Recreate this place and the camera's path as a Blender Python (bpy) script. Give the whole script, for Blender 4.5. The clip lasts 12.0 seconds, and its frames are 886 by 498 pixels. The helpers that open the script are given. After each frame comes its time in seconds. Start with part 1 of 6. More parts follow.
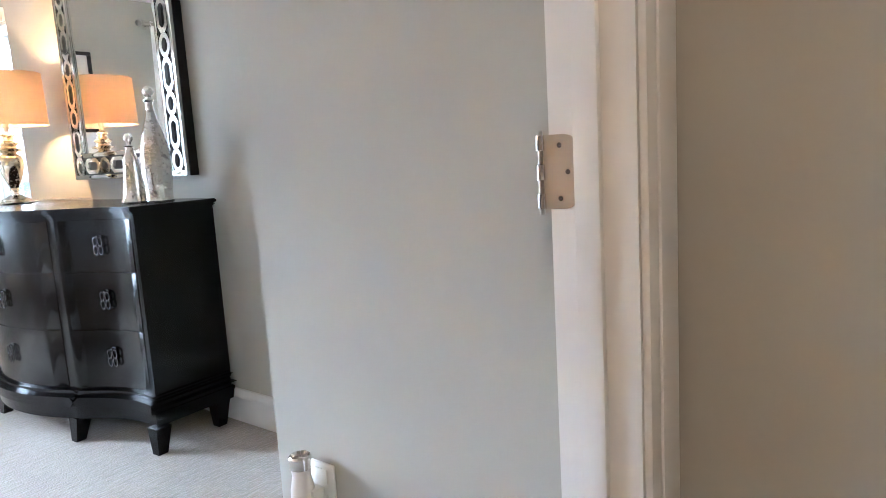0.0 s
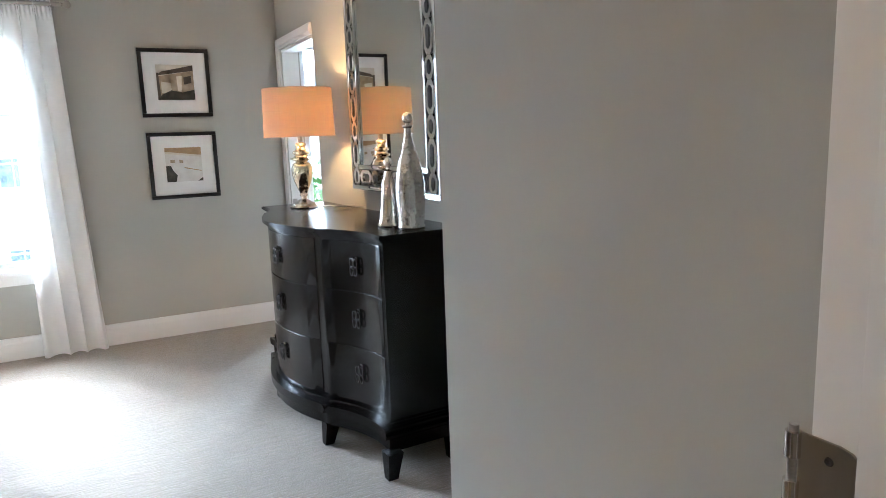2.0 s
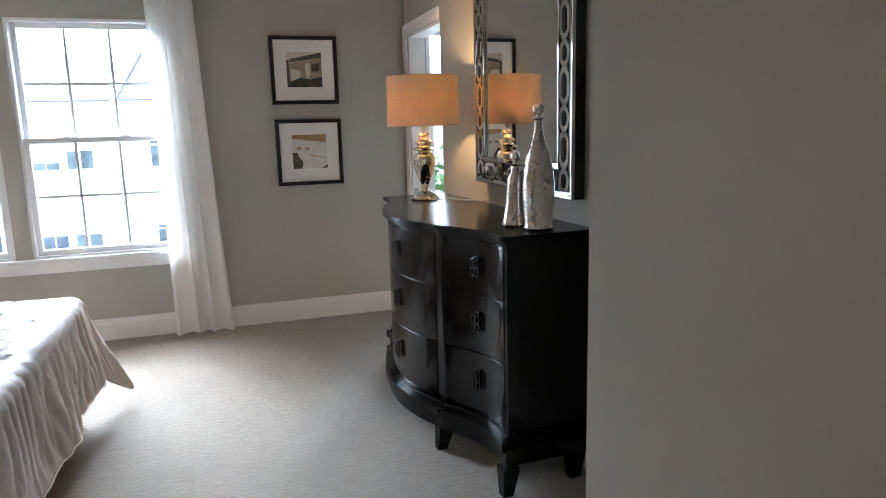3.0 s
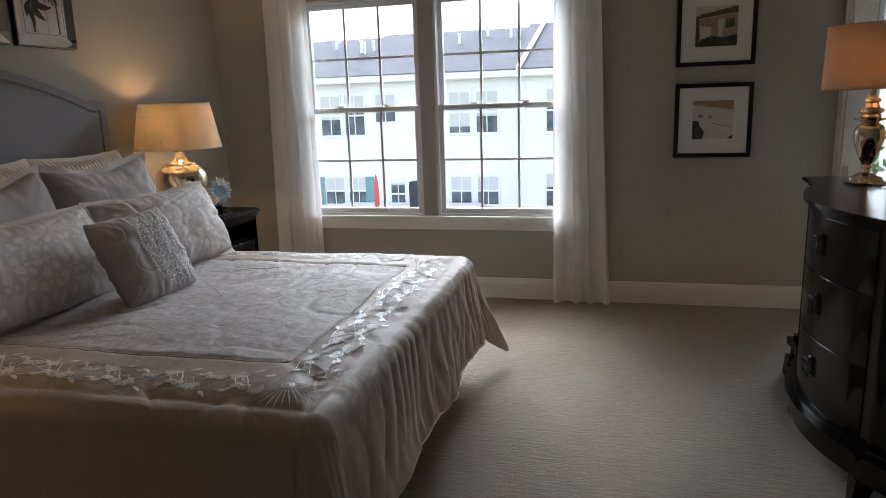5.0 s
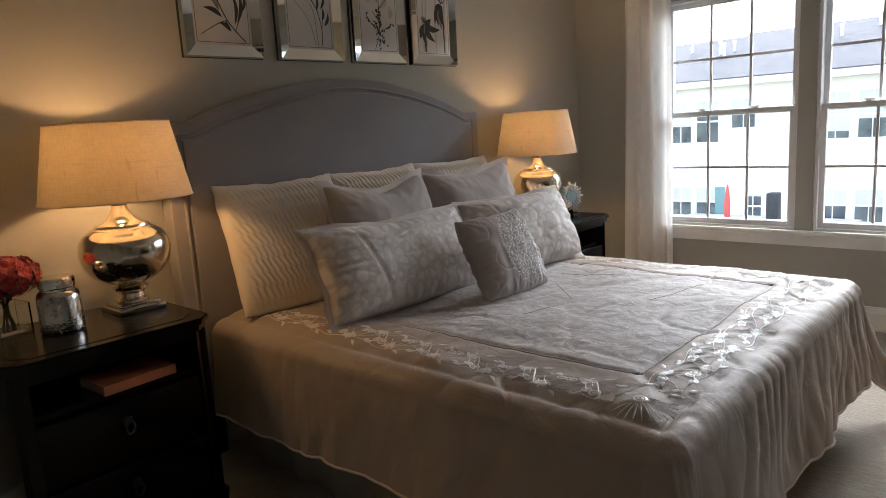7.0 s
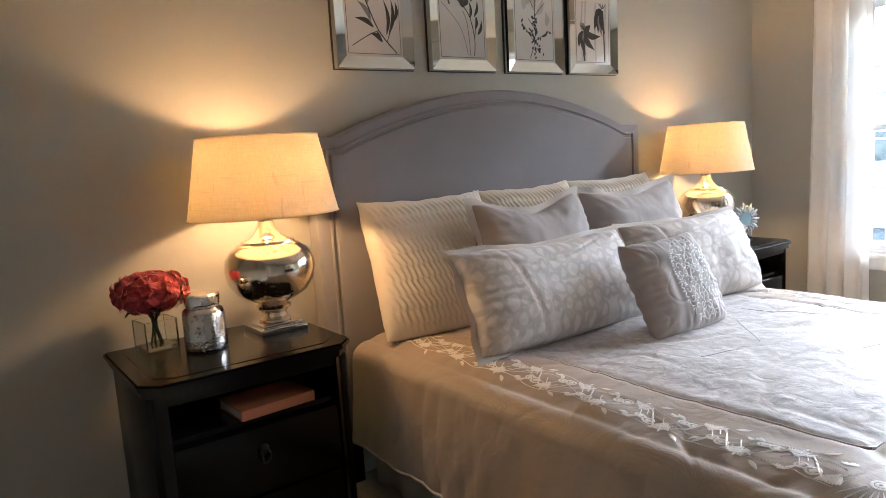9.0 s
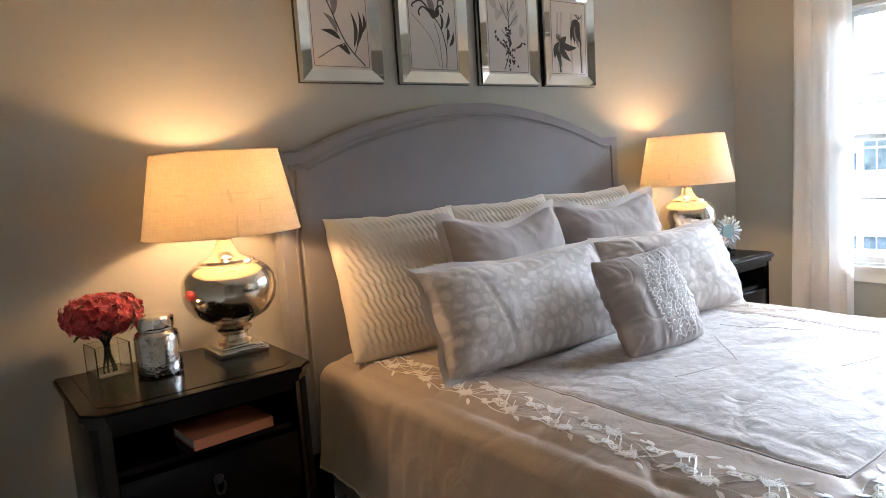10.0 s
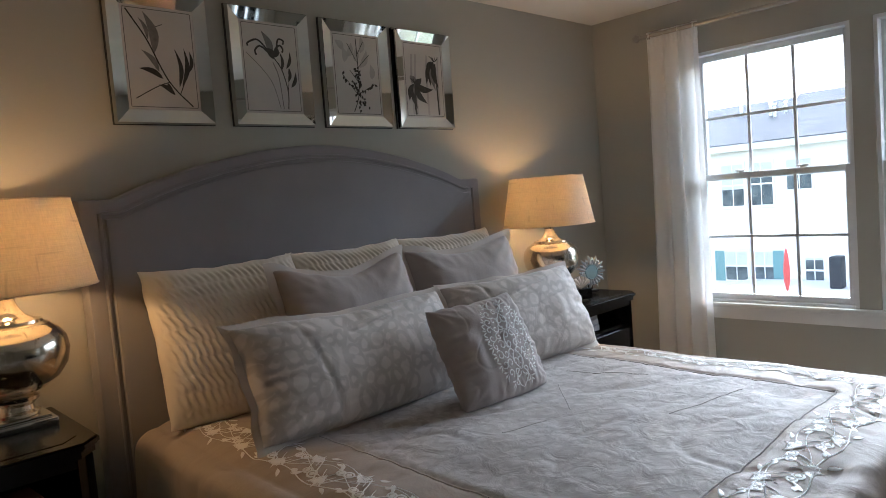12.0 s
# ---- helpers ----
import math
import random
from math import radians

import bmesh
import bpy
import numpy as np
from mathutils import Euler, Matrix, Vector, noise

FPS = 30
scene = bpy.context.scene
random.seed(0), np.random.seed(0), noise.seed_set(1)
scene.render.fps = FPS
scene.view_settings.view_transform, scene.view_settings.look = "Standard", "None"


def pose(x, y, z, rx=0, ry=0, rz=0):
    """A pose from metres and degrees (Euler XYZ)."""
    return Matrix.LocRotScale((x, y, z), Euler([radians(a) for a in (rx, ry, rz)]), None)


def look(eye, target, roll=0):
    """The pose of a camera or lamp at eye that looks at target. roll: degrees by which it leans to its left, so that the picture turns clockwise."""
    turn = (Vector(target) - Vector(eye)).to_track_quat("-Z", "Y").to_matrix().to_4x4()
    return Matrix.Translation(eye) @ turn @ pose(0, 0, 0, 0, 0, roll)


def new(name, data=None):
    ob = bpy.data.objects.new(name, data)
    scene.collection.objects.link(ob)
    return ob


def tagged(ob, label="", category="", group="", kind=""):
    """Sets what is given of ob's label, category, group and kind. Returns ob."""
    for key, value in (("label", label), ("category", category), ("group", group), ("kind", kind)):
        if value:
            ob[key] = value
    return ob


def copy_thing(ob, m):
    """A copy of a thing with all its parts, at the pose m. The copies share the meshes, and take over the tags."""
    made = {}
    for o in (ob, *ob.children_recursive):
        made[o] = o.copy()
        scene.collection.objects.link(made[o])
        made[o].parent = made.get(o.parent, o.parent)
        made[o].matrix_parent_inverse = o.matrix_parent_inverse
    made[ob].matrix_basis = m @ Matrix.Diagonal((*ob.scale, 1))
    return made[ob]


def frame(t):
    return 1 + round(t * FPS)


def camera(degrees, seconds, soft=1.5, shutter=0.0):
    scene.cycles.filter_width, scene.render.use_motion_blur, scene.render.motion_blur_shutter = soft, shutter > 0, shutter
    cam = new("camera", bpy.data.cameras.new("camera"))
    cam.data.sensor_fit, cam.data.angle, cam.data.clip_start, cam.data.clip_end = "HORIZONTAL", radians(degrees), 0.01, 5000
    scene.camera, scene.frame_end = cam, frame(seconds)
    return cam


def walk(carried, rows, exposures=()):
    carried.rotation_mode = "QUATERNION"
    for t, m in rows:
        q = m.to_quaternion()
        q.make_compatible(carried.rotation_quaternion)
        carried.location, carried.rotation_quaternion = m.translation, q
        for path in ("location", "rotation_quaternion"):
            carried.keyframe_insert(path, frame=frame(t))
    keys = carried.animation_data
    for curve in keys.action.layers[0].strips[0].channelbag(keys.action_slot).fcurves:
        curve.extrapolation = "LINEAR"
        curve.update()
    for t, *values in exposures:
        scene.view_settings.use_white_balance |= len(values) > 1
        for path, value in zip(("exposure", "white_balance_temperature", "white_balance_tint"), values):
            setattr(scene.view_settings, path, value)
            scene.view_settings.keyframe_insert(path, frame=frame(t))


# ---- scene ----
cam = camera(66.2, 12.0, soft=0.5)
PATH = [
    (0, (5.349, 2.516, 1.15), (4.126, 4.072, 0.862), -3.4),
    (0.5, (5.28, 2.574, 1.233), (3.945, 4.028, 0.91), -3.9),
    (1, (5.231, 2.679, 1.256), (3.741, 3.973, 0.93), -3.4),
    (1.5, (5.213, 2.813, 1.305), (3.558, 3.897, 1.008), -1.3),
    (2, (5.203, 2.855, 1.378), (3.454, 3.768, 1.049), -2.0),
    (2.5, (5.111, 2.891, 1.393), (3.299, 3.653, 1.023), -1.6),
    (2.7, (5.069, 2.91, 1.399), (3.228, 3.603, 1.034), -1.7),
    (4.3, (4.813, 2.912, 1.421), (2.857, 2.894, 1.002), -0.5),
    (4.5, (4.787, 2.912, 1.414), (2.839, 2.742, 0.994), -1.2),
    (5, (4.718, 2.888, 1.408), (2.824, 2.408, 0.984), -1.9),
    (5.5, (4.702, 2.863, 1.387), (2.893, 2.117, 0.976), -2.2),
    (6, (4.693, 2.843, 1.389), (2.99, 1.876, 0.982), -2.6),
    (6.5, (4.701, 2.832, 1.396), (3.116, 1.675, 1.013), -3.0),
    (7, (4.691, 2.803, 1.388), (3.241, 1.471, 1.035), -3.6),
    (7.5, (4.693, 2.774, 1.383), (3.367, 1.32, 1.025), -4.6),
    (7.7, (4.677, 2.758, 1.388), (3.411, 1.254, 1.021), -4.7),
    (9.3, (4.516, 2.552, 1.368), (3.356, 0.945, 1.104), -3.8),
    (9.5, (4.483, 2.551, 1.373), (3.296, 0.963, 1.115), -3.6),
    (10, (4.43, 2.562, 1.371), (3.251, 0.964, 1.132), -4.2),
    (10.5, (4.362, 2.578, 1.385), (3.179, 0.976, 1.192), -3.7),
    (11, (4.28, 2.59, 1.395), (3.056, 1.016, 1.244), -3.9),
    (11.5, (4.188, 2.617, 1.393), (2.889, 1.104, 1.245), -4.3),
    (12, (4.098, 2.661, 1.376), (2.724, 1.214, 1.228), -4.7),
]
EXPOSURES = [(0, 5.62, 5050, 8), (1.5, 5.35, 5100, 7), (2.0, 4.85, 5200, 7), (2.5, 4.55, 5300, 8), (4.5, 2.45, 5850, 11), (6.5, 2.72, 6200, 12), (7.0, 2.9, 6200, 12), (7.5, 3.6, 6150, 12),
             (9.5, 4.15, 5600, 10), (10.5, 4.1, 5550, 10), (12, 2.88, 5600, 9)]
walk(cam, [(t, look(eye, target, roll)) for t, eye, target, roll in PATH], EXPOSURES)

# ---- world and light ----
world = bpy.data.worlds.new("overcast_sky")
scene.world = world
world.use_nodes = True
wn, wl = world.node_tree.nodes, world.node_tree.links
sky = wn.new("ShaderNodeTexSky")
sky.sky_type = "NISHITA"
sky.sun_disc = False
sky.sun_elevation, sky.sun_rotation = radians(48), radians(250)
sky.air_density, sky.dust_density = 1.0, 4.0
grey_sky = wn.new("ShaderNodeHueSaturation")
grey_sky.inputs["Saturation"].default_value = 0.35
wl.new(sky.outputs["Color"], grey_sky.inputs["Color"])
wl.new(grey_sky.outputs["Color"], wn["Background"].inputs["Color"])
wn["Background"].inputs["Strength"].default_value = 0.15

sun = new("sun", bpy.data.lights.new("sun", "SUN"))
sun.data.energy, sun.data.angle, sun.data.color = 0.8, radians(40), (1.0, 0.98, 0.95)
sun.matrix_world = look((-20, -12, 30), (0, 0, 0))
BULB = 1.05

# area lamps added outside, above the view through the windows, as extra sky light
sky_fill = new("sky_fill", bpy.data.lights.new("sky_fill", "AREA"))
sky_fill.data.shape, sky_fill.data.size, sky_fill.data.size_y = "RECTANGLE", 11.0, 3.4
sky_fill.data.energy, sky_fill.data.color = 240.0, (0.93, 0.97, 1.0)
sky_fill_b = new("sky_fill", bpy.data.lights.new("sky_fill", "AREA"))
sky_fill_b.data.shape, sky_fill_b.data.size, sky_fill_b.data.size_y = "RECTANGLE", 1.2, 1.0
sky_fill_b.data.energy, sky_fill_b.data.color = 26.0, (0.93, 0.97, 1.0)
sky_fill_b.matrix_world = look((-0.8, 4.85, 2.8), (1.3, 5.2, 0.6))
sky_fill.matrix_world = look((-8.0, 1.62, 5.5), (2.6, 1.7, 0.9))


def bulb(name, at, watts, parent, color=(1.0, 0.55, 0.215), radius=0.035):
    lamp = new(name, bpy.data.lights.new(name, "POINT"))
    lamp.data.energy, lamp.data.color, lamp.data.shadow_soft_size = watts, color, radius
    lamp.parent = parent
    lamp.location = at
    return lamp


# ---- materials ----
def surface(name, color, rough=0.6, metal=0.0, second=None, scale=8.0, mix=0.5, bump=0.0, bump_scale=200.0,
            coat=0.0, per_piece=0.0, spec=None, stretch=(1, 1, 1), sheen=0.0):
    """A Principled surface whose colour drifts to a second one, with fine relief."""
    m = bpy.data.materials.new(name)
    m.use_nodes = True
    n, l = m.node_tree.nodes, m.node_tree.links
    b = n["Principled BSDF"]
    b.inputs["Roughness"].default_value, b.inputs["Metallic"].default_value = rough, metal
    b.inputs["Coat Weight"].default_value = coat
    b.inputs["Coat Roughness"].default_value = 0.12
    b.inputs["Sheen Weight"].default_value = sheen
    if spec is not None:
        b.inputs["Specular IOR Level"].default_value = spec
    co = n.new("ShaderNodeTexCoord")
    mp = n.new("ShaderNodeMapping")
    mp.inputs["Scale"].default_value = stretch
    l.new(co.outputs["Object"], mp.inputs["Vector"])
    second = second or tuple(c * 0.86 for c in color)
    big = n.new("ShaderNodeTexNoise")
    big.inputs["Scale"].default_value, big.inputs["Detail"].default_value = scale, 6
    l.new(mp.outputs["Vector"], big.inputs["Vector"])
    ramp = n.new("ShaderNodeMapRange")
    ramp.inputs["From Min"].default_value, ramp.inputs["From Max"].default_value = 0.35, 0.65
    ramp.inputs["To Max"].default_value = mix
    l.new(big.outputs["Fac"], ramp.inputs["Value"])
    mx = n.new("ShaderNodeMix")
    mx.data_type = "RGBA"
    mx.inputs[6].default_value, mx.inputs[7].default_value = (*color, 1), (*second, 1)
    l.new(ramp.outputs["Result"], mx.inputs[0])
    out = mx.outputs[2]
    if per_piece:
        info = n.new("ShaderNodeObjectInfo")
        hs = n.new("ShaderNodeHueSaturation")
        mr = n.new("ShaderNodeMapRange")
        mr.inputs["To Min"].default_value, mr.inputs["To Max"].default_value = 1 - per_piece, 1 + per_piece
        l.new(info.outputs["Random"], mr.inputs["Value"])
        l.new(mr.outputs["Result"], hs.inputs["Value"])
        l.new(out, hs.inputs["Color"])
        out = hs.outputs["Color"]
    l.new(out, b.inputs["Base Color"])
    if bump:
        fine = n.new("ShaderNodeTexNoise")
        fine.inputs["Scale"].default_value, fine.inputs["Detail"].default_value = bump_scale, 3
        l.new(mp.outputs["Vector"], fine.inputs["Vector"])
        bp = n.new("ShaderNodeBump")
        bp.inputs["Strength"].default_value, bp.inputs["Distance"].default_value = bump, 0.002
        l.new(fine.outputs["Fac"], bp.inputs["Height"])
        l.new(bp.outputs["Normal"], b.inputs["Normal"])
    return m


def bsdf(m):
    return m.node_tree.nodes["Principled BSDF"]


def wrinkled(m, scale, depth, stretch=(1, 1, 1)):
    """Adds soft creases of cloth to a material, under its fine grain."""
    n, l = m.node_tree.nodes, m.node_tree.links
    co = n.new("ShaderNodeTexCoord")
    mp = n.new("ShaderNodeMapping")
    mp.inputs["Scale"].default_value = stretch
    l.new(co.outputs["Object"], mp.inputs["Vector"])
    ns = n.new("ShaderNodeTexNoise")
    ns.inputs["Scale"].default_value, ns.inputs["Detail"].default_value, ns.inputs["Distortion"].default_value = scale, 4, 0.8
    l.new(mp.outputs["Vector"], ns.inputs["Vector"])
    bp = n.new("ShaderNodeBump")
    bp.inputs["Strength"].default_value, bp.inputs["Distance"].default_value = 1.0, depth
    l.new(ns.outputs["Fac"], bp.inputs["Height"])
    sock = bsdf(m).inputs["Normal"]
    if sock.links:
        l.new(bp.outputs["Normal"], sock.links[0].from_node.inputs["Normal"])
    else:
        l.new(bp.outputs["Normal"], sock)
    return m


WALL = surface("greige_wall_paint", (0.425, 0.413, 0.366), 0.7, scale=1.2, second=(0.405, 0.393, 0.347), mix=0.6, bump=0.12, bump_scale=420)
WHITE = surface("white_trim_paint", (0.78, 0.77, 0.75), 0.38, scale=3, mix=0.25, bump=0.05, bump_scale=60)
CEIL = surface("ceiling_paint", (0.74, 0.72, 0.68), 0.9, scale=2, mix=0.3, bump=0.15, bump_scale=300)
VINYL = surface("white_vinyl", (0.74, 0.75, 0.76), 0.35, scale=4, mix=0.2)
BLACKWOOD = surface("espresso_lacquer", (0.0025, 0.0022, 0.0021), 0.2, second=(0.0045, 0.0034, 0.003), scale=14, mix=0.6, bump=0.012,
                    bump_scale=90, spec=0.22, stretch=(0.25, 1, 1))
BLACK = surface("black_frame_paint", (0.006, 0.006, 0.0065), 0.35, scale=20, mix=0.4)
DARKMETAL = surface("dark_bronze", (0.06, 0.055, 0.055), 0.3, 0.9, scale=40, mix=0.5)
NICKEL = surface("brushed_nickel", (0.42, 0.395, 0.36), 0.3, 1.0, scale=60, mix=0.4, bump=0.08, bump_scale=500, stretch=(1, 1, 0.1))
CHROME = surface("polished_metal", (0.75, 0.74, 0.72), 0.12, 1.0, scale=30, mix=0.15)


def carpet_material():
    m = surface("cream_loop_carpet", (0.345, 0.30, 0.245), 0.95, second=(0.305, 0.265, 0.213), scale=3.0, mix=0.8, sheen=0.3)
    n, l = m.node_tree.nodes, m.node_tree.links
    co = n.new("ShaderNodeTexCoord")
    mp = n.new("ShaderNodeMapping")
    mp.inputs["Scale"].default_value = (1, 1, 1)
    l.new(co.outputs["Object"], mp.inputs["Vector"])
    rows = n.new("ShaderNodeMapping")
    rows.inputs["Scale"].default_value = (60, 26, 1)
    l.new(co.outputs["Object"], rows.inputs["Vector"])
    wave = n.new("ShaderNodeTexNoise")
    wave.inputs["Scale"].default_value, wave.inputs["Detail"].default_value = 1.0, 2
    l.new(rows.outputs["Vector"], wave.inputs["Vector"])
    loops = n.new("ShaderNodeTexVoronoi")
    loops.inputs["Scale"].default_value = 150
    l.new(mp.outputs["Vector"], loops.inputs["Vector"])
    # cords that run along y, each an unsteady row of loops
    lanes = n.new("ShaderNodeMapping")
    lanes.inputs["Scale"].default_value = (105, 7, 1)
    l.new(co.outputs["Object"], lanes.inputs["Vector"])
    cord = n.new("ShaderNodeTexNoise")
    cord.inputs["Scale"].default_value, cord.inputs["Detail"].default_value = 1.0, 1
    l.new(lanes.outputs["Vector"], cord.inputs["Vector"])
    both = n.new("ShaderNodeMath")
    both.operation = "MULTIPLY_ADD"
    both.inputs[1].default_value = 0.9
    l.new(cord.outputs["Fac"], both.inputs[0])
    l.new(wave.outputs["Fac"], both.inputs[2])
    add = n.new("ShaderNodeMath")
    add.operation = "MULTIPLY_ADD"
    add.inputs[1].default_value = -0.5
    l.new(loops.outputs["Distance"], add.inputs[0])
    l.new(both.outputs[0], add.inputs[2])
    bp = n.new("ShaderNodeBump")
    bp.inputs["Strength"].default_value, bp.inputs["Distance"].default_value = 0.7, 0.006
    l.new(add.outputs["Value"], bp.inputs["Height"])
    l.new(bp.outputs["Normal"], bsdf(m).inputs["Normal"])
    # the valleys between the loops are coloured a little darker, by the relief's height
    base = bsdf(m).inputs["Base Color"].links[0].from_socket
    mul = n.new("ShaderNodeMix")
    mul.data_type, mul.blend_type = "RGBA", "MULTIPLY"
    mul.inputs[0].default_value = 1.0
    mr = n.new("ShaderNodeMapRange")
    mr.inputs["From Min"].default_value, mr.inputs["From Max"].default_value = 0.35, 1.15
    mr.inputs["To Min"].default_value = 0.76
    l.new(add.outputs["Value"], mr.inputs["Value"])
    l.new(base, mul.inputs[6])
    l.new(mr.outputs["Result"], mul.inputs[7])
    l.new(mul.outputs[2], bsdf(m).inputs["Base Color"])
    return m


CARPET = carpet_material()


def glass_material(name, tint=(0.97, 0.99, 0.98), rough=0.0):
    m = bpy.data.materials.new(name)
    m.use_nodes = True
    b = bsdf(m)
    b.inputs["Base Color"].default_value = (*tint, 1)
    b.inputs["Transmission Weight"].default_value = 1.0
    b.inputs["Roughness"].default_value = rough
    b.inputs["IOR"].default_value = 1.45
    return m


GLASS = glass_material("clear_glass")


def pane_material():
    """Thin window glass: clear, with a faint reflection."""
    m = bpy.data.materials.new("window_glass")
    m.use_nodes = True
    n, l = m.node_tree.nodes, m.node_tree.links
    n.remove(bsdf(m))
    clear, gloss, mixer = n.new("ShaderNodeBsdfTransparent"), n.new("ShaderNodeBsdfGlossy"), n.new("ShaderNodeMixShader")
    gloss.inputs["Roughness"].default_value = 0.02
    clear.inputs["Color"].default_value = (0.95, 0.97, 0.97, 1)
    fr = n.new("ShaderNodeFresnel")
    fr.inputs["IOR"].default_value = 1.3
    l.new(fr.outputs["Fac"], mixer.inputs[0])
    l.new(clear.outputs[0], mixer.inputs[1])
    l.new(gloss.outputs[0], mixer.inputs[2])
    l.new(mixer.outputs[0], n["Material Output"].inputs["Surface"])
    return m


PANE = pane_material()


def mirror_material(name, tint=(0.82, 0.84, 0.83), rough=0.015):
    m = bpy.data.materials.new(name)
    m.use_nodes = True
    b = bsdf(m)
    b.inputs["Base Color"].default_value = (*tint, 1)
    b.inputs["Metallic"].default_value, b.inputs["Roughness"].default_value = 1.0, rough
    return m


MIRROR = mirror_material("silvered_mirror")


# ---- mesh helpers ----
def box(bm, x0, x1, y0, y1, z0, z1, bevel=0.0):
    c = ((x0 + x1) / 2, (y0 + y1) / 2, (z0 + z1) / 2)
    made = bmesh.ops.create_cube(bm, size=1, matrix=Matrix.Translation(c) @ Matrix.Diagonal((abs(x1 - x0), abs(y1 - y0), abs(z1 - z0), 1)))
    if bevel:
        edges = list({e for v in made["verts"] for e in v.link_edges})
        bmesh.ops.bevel(bm, geom=edges, offset=bevel, segments=2, affect="EDGES", profile=0.6)
    return bm


def boxes(*rows, bevel=0.0):
    bm = bmesh.new()
    for r in rows:
        box(bm, *r, bevel=bevel)
    return bm


def lathe(profile, steps=40, bm=None, at=(0, 0, 0)):
    """A body turned round z from (radius, height) pairs."""
    bm = bm or bmesh.new()
    rings = []
    for r, z in profile:
        ring = []
        for i in range(steps):
            a = 2 * math.pi * i / steps
            ring.append(bm.verts.new((at[0] + r * math.cos(a), at[1] + r * math.sin(a), at[2] + z)))
        rings.append(ring)
    for lo, hi in zip(rings, rings[1:]):
        for i in range(steps):
            j = (i + 1) % steps
            bm.faces.new((lo[i], lo[j], hi[j], hi[i]))
    if profile[0][0] > 0:
        bm.faces.new(rings[0][::-1])
    if profile[-1][0] > 0:
        bm.faces.new(rings[-1])
    return bm


def prism(bm, outline, z0, z1):
    """An upright slab from an outline of (x, y) pairs, anticlockwise."""
    lo = [bm.verts.new((x, y, z0)) for x, y in outline]
    hi = [bm.verts.new((x, y, z1)) for x, y in outline]
    n = len(outline)
    for i in range(n):
        j = (i + 1) % n
        bm.faces.new((lo[i], lo[j], hi[j], hi[i]))
    bm.faces.new(hi)
    bm.faces.new(lo[::-1])
    return bm


def tube(bm, points, radius, steps=10, close=False):
    """A round rod along points."""
    pts = [Vector(p) for p in points]
    rings = []
    for i, p in enumerate(pts):
        a, b = pts[i - 1 if i or close else 0], pts[(i + 1) % len(pts) if close or i + 1 < len(pts) else i]
        d = (b - a).normalized()
        side = d.cross(Vector((0, 0, 1)) if abs(d.z) < 0.9 else Vector((1, 0, 0))).normalized()
        up = side.cross(d)
        r = radius[i] if isinstance(radius, (list, tuple)) else radius
        rings.append([bm.verts.new(p + (side * math.cos(2 * math.pi * k / steps) + up * math.sin(2 * math.pi * k / steps)) * r) for k in range(steps)])
    pairs = list(zip(rings, rings[1:])) + ([(rings[-1], rings[0])] if close else [])
    for lo, hi in pairs:
        for k in range(steps):
            j = (k + 1) % steps
            bm.faces.new((lo[k], lo[j], hi[j], hi[k]))
    if not close:
        bm.faces.new(rings[0][::-1])
        bm.faces.new(rings[-1])
    return bm


def finish(name, bm, material, smooth=False):
    bmesh.ops.recalc_face_normals(bm, faces=bm.faces)
    me = bpy.data.meshes.new(name)
    bm.to_mesh(me)
    bm.free()
    me.materials.append(material)
    if smooth:
        me.polygons.foreach_set("use_smooth", [True] * len(me.polygons))
        me.set_sharp_from_angle(angle=radians(38))
    return me


def part(name, bm, material, parent, label="", smooth=True, at=None):
    ob = new(name, finish(name, bm, material, smooth))
    ob.parent = parent
    if at is not None:
        ob.matrix_basis = at
    if label:
        ob["label"] = label
    return ob


def thing(name, m, label, category, group=""):
    ob = new(name)
    ob.empty_display_size = 0.1
    ob.matrix_basis = m
    return tagged(ob, label, category, group)


def single(name, bm, material, label, category, group="", m=None, smooth=True, kind=""):
    ob = new(name, finish(name, bm, material, smooth))
    if m is not None:
        ob.matrix_basis = m
    return tagged(ob, label, category, group, kind)


def structure(name, bm, material, label, category):
    return single(name, bm, material, label, category, kind="structure", smooth=False)


# ---- the room's shell ----
H = 2.47            # ceiling
YM = 4.235           # wall behind the dresser
XD = 4.926          # bedroom face of the wall with the entrance
XH = 5.035           # its hall face
YC, XC = 3.405, 4.15  # the closet block beside the entrance
WY0, WY1, WZ0, WZ1 = 0.68, 2.57, 0.60, 2.13   # window opening
structure("floor", boxes((-0.15, 7.2, -0.15, 7.0, -0.15, 0)), CARPET, "cream loop-pile carpet laid wall to wall", "carpet")
structure("ceiling", boxes((-0.15, 7.2, -0.15, 7.0, H, H + 0.12)), CEIL, "plain off-white painted ceiling", "ceiling")
BY0, BY1, BZ0, BZ1 = 4.40, 5.25, 0.75, 2.12   # window of the next room
structure("wall_west", boxes((-0.15, 0, -0.15, WY0, 0, H), (-0.15, 0, WY1, BY0, 0, H), (-0.15, 0, WY0, WY1, 0, WZ0), (-0.15, 0, WY0, WY1, WZ1, H),
                             (-0.15, 0, BY1, 7.0, 0, H), (-0.15, 0, BY0, BY1, 0, BZ0), (-0.15, 0, BY0, BY1, BZ1, H)), WALL,
          "greige painted wall with the double window", "wall")
structure("wall_south", boxes((0, 7.2, -0.15, 0, 0, H)), WALL, "greige painted wall behind the bed", "wall")
DX0, DX1, DH = 0.10, 0.87, 2.04   # opening beside the dresser
structure("wall_north", boxes((0, DX0, YM, YM + 0.12, 0, H), (DX1, XC, YM, YM + 0.12, 0, H), (DX0, DX1, YM, YM + 0.12, DH, H)), WALL,
          "greige painted wall behind the dresser", "wall")
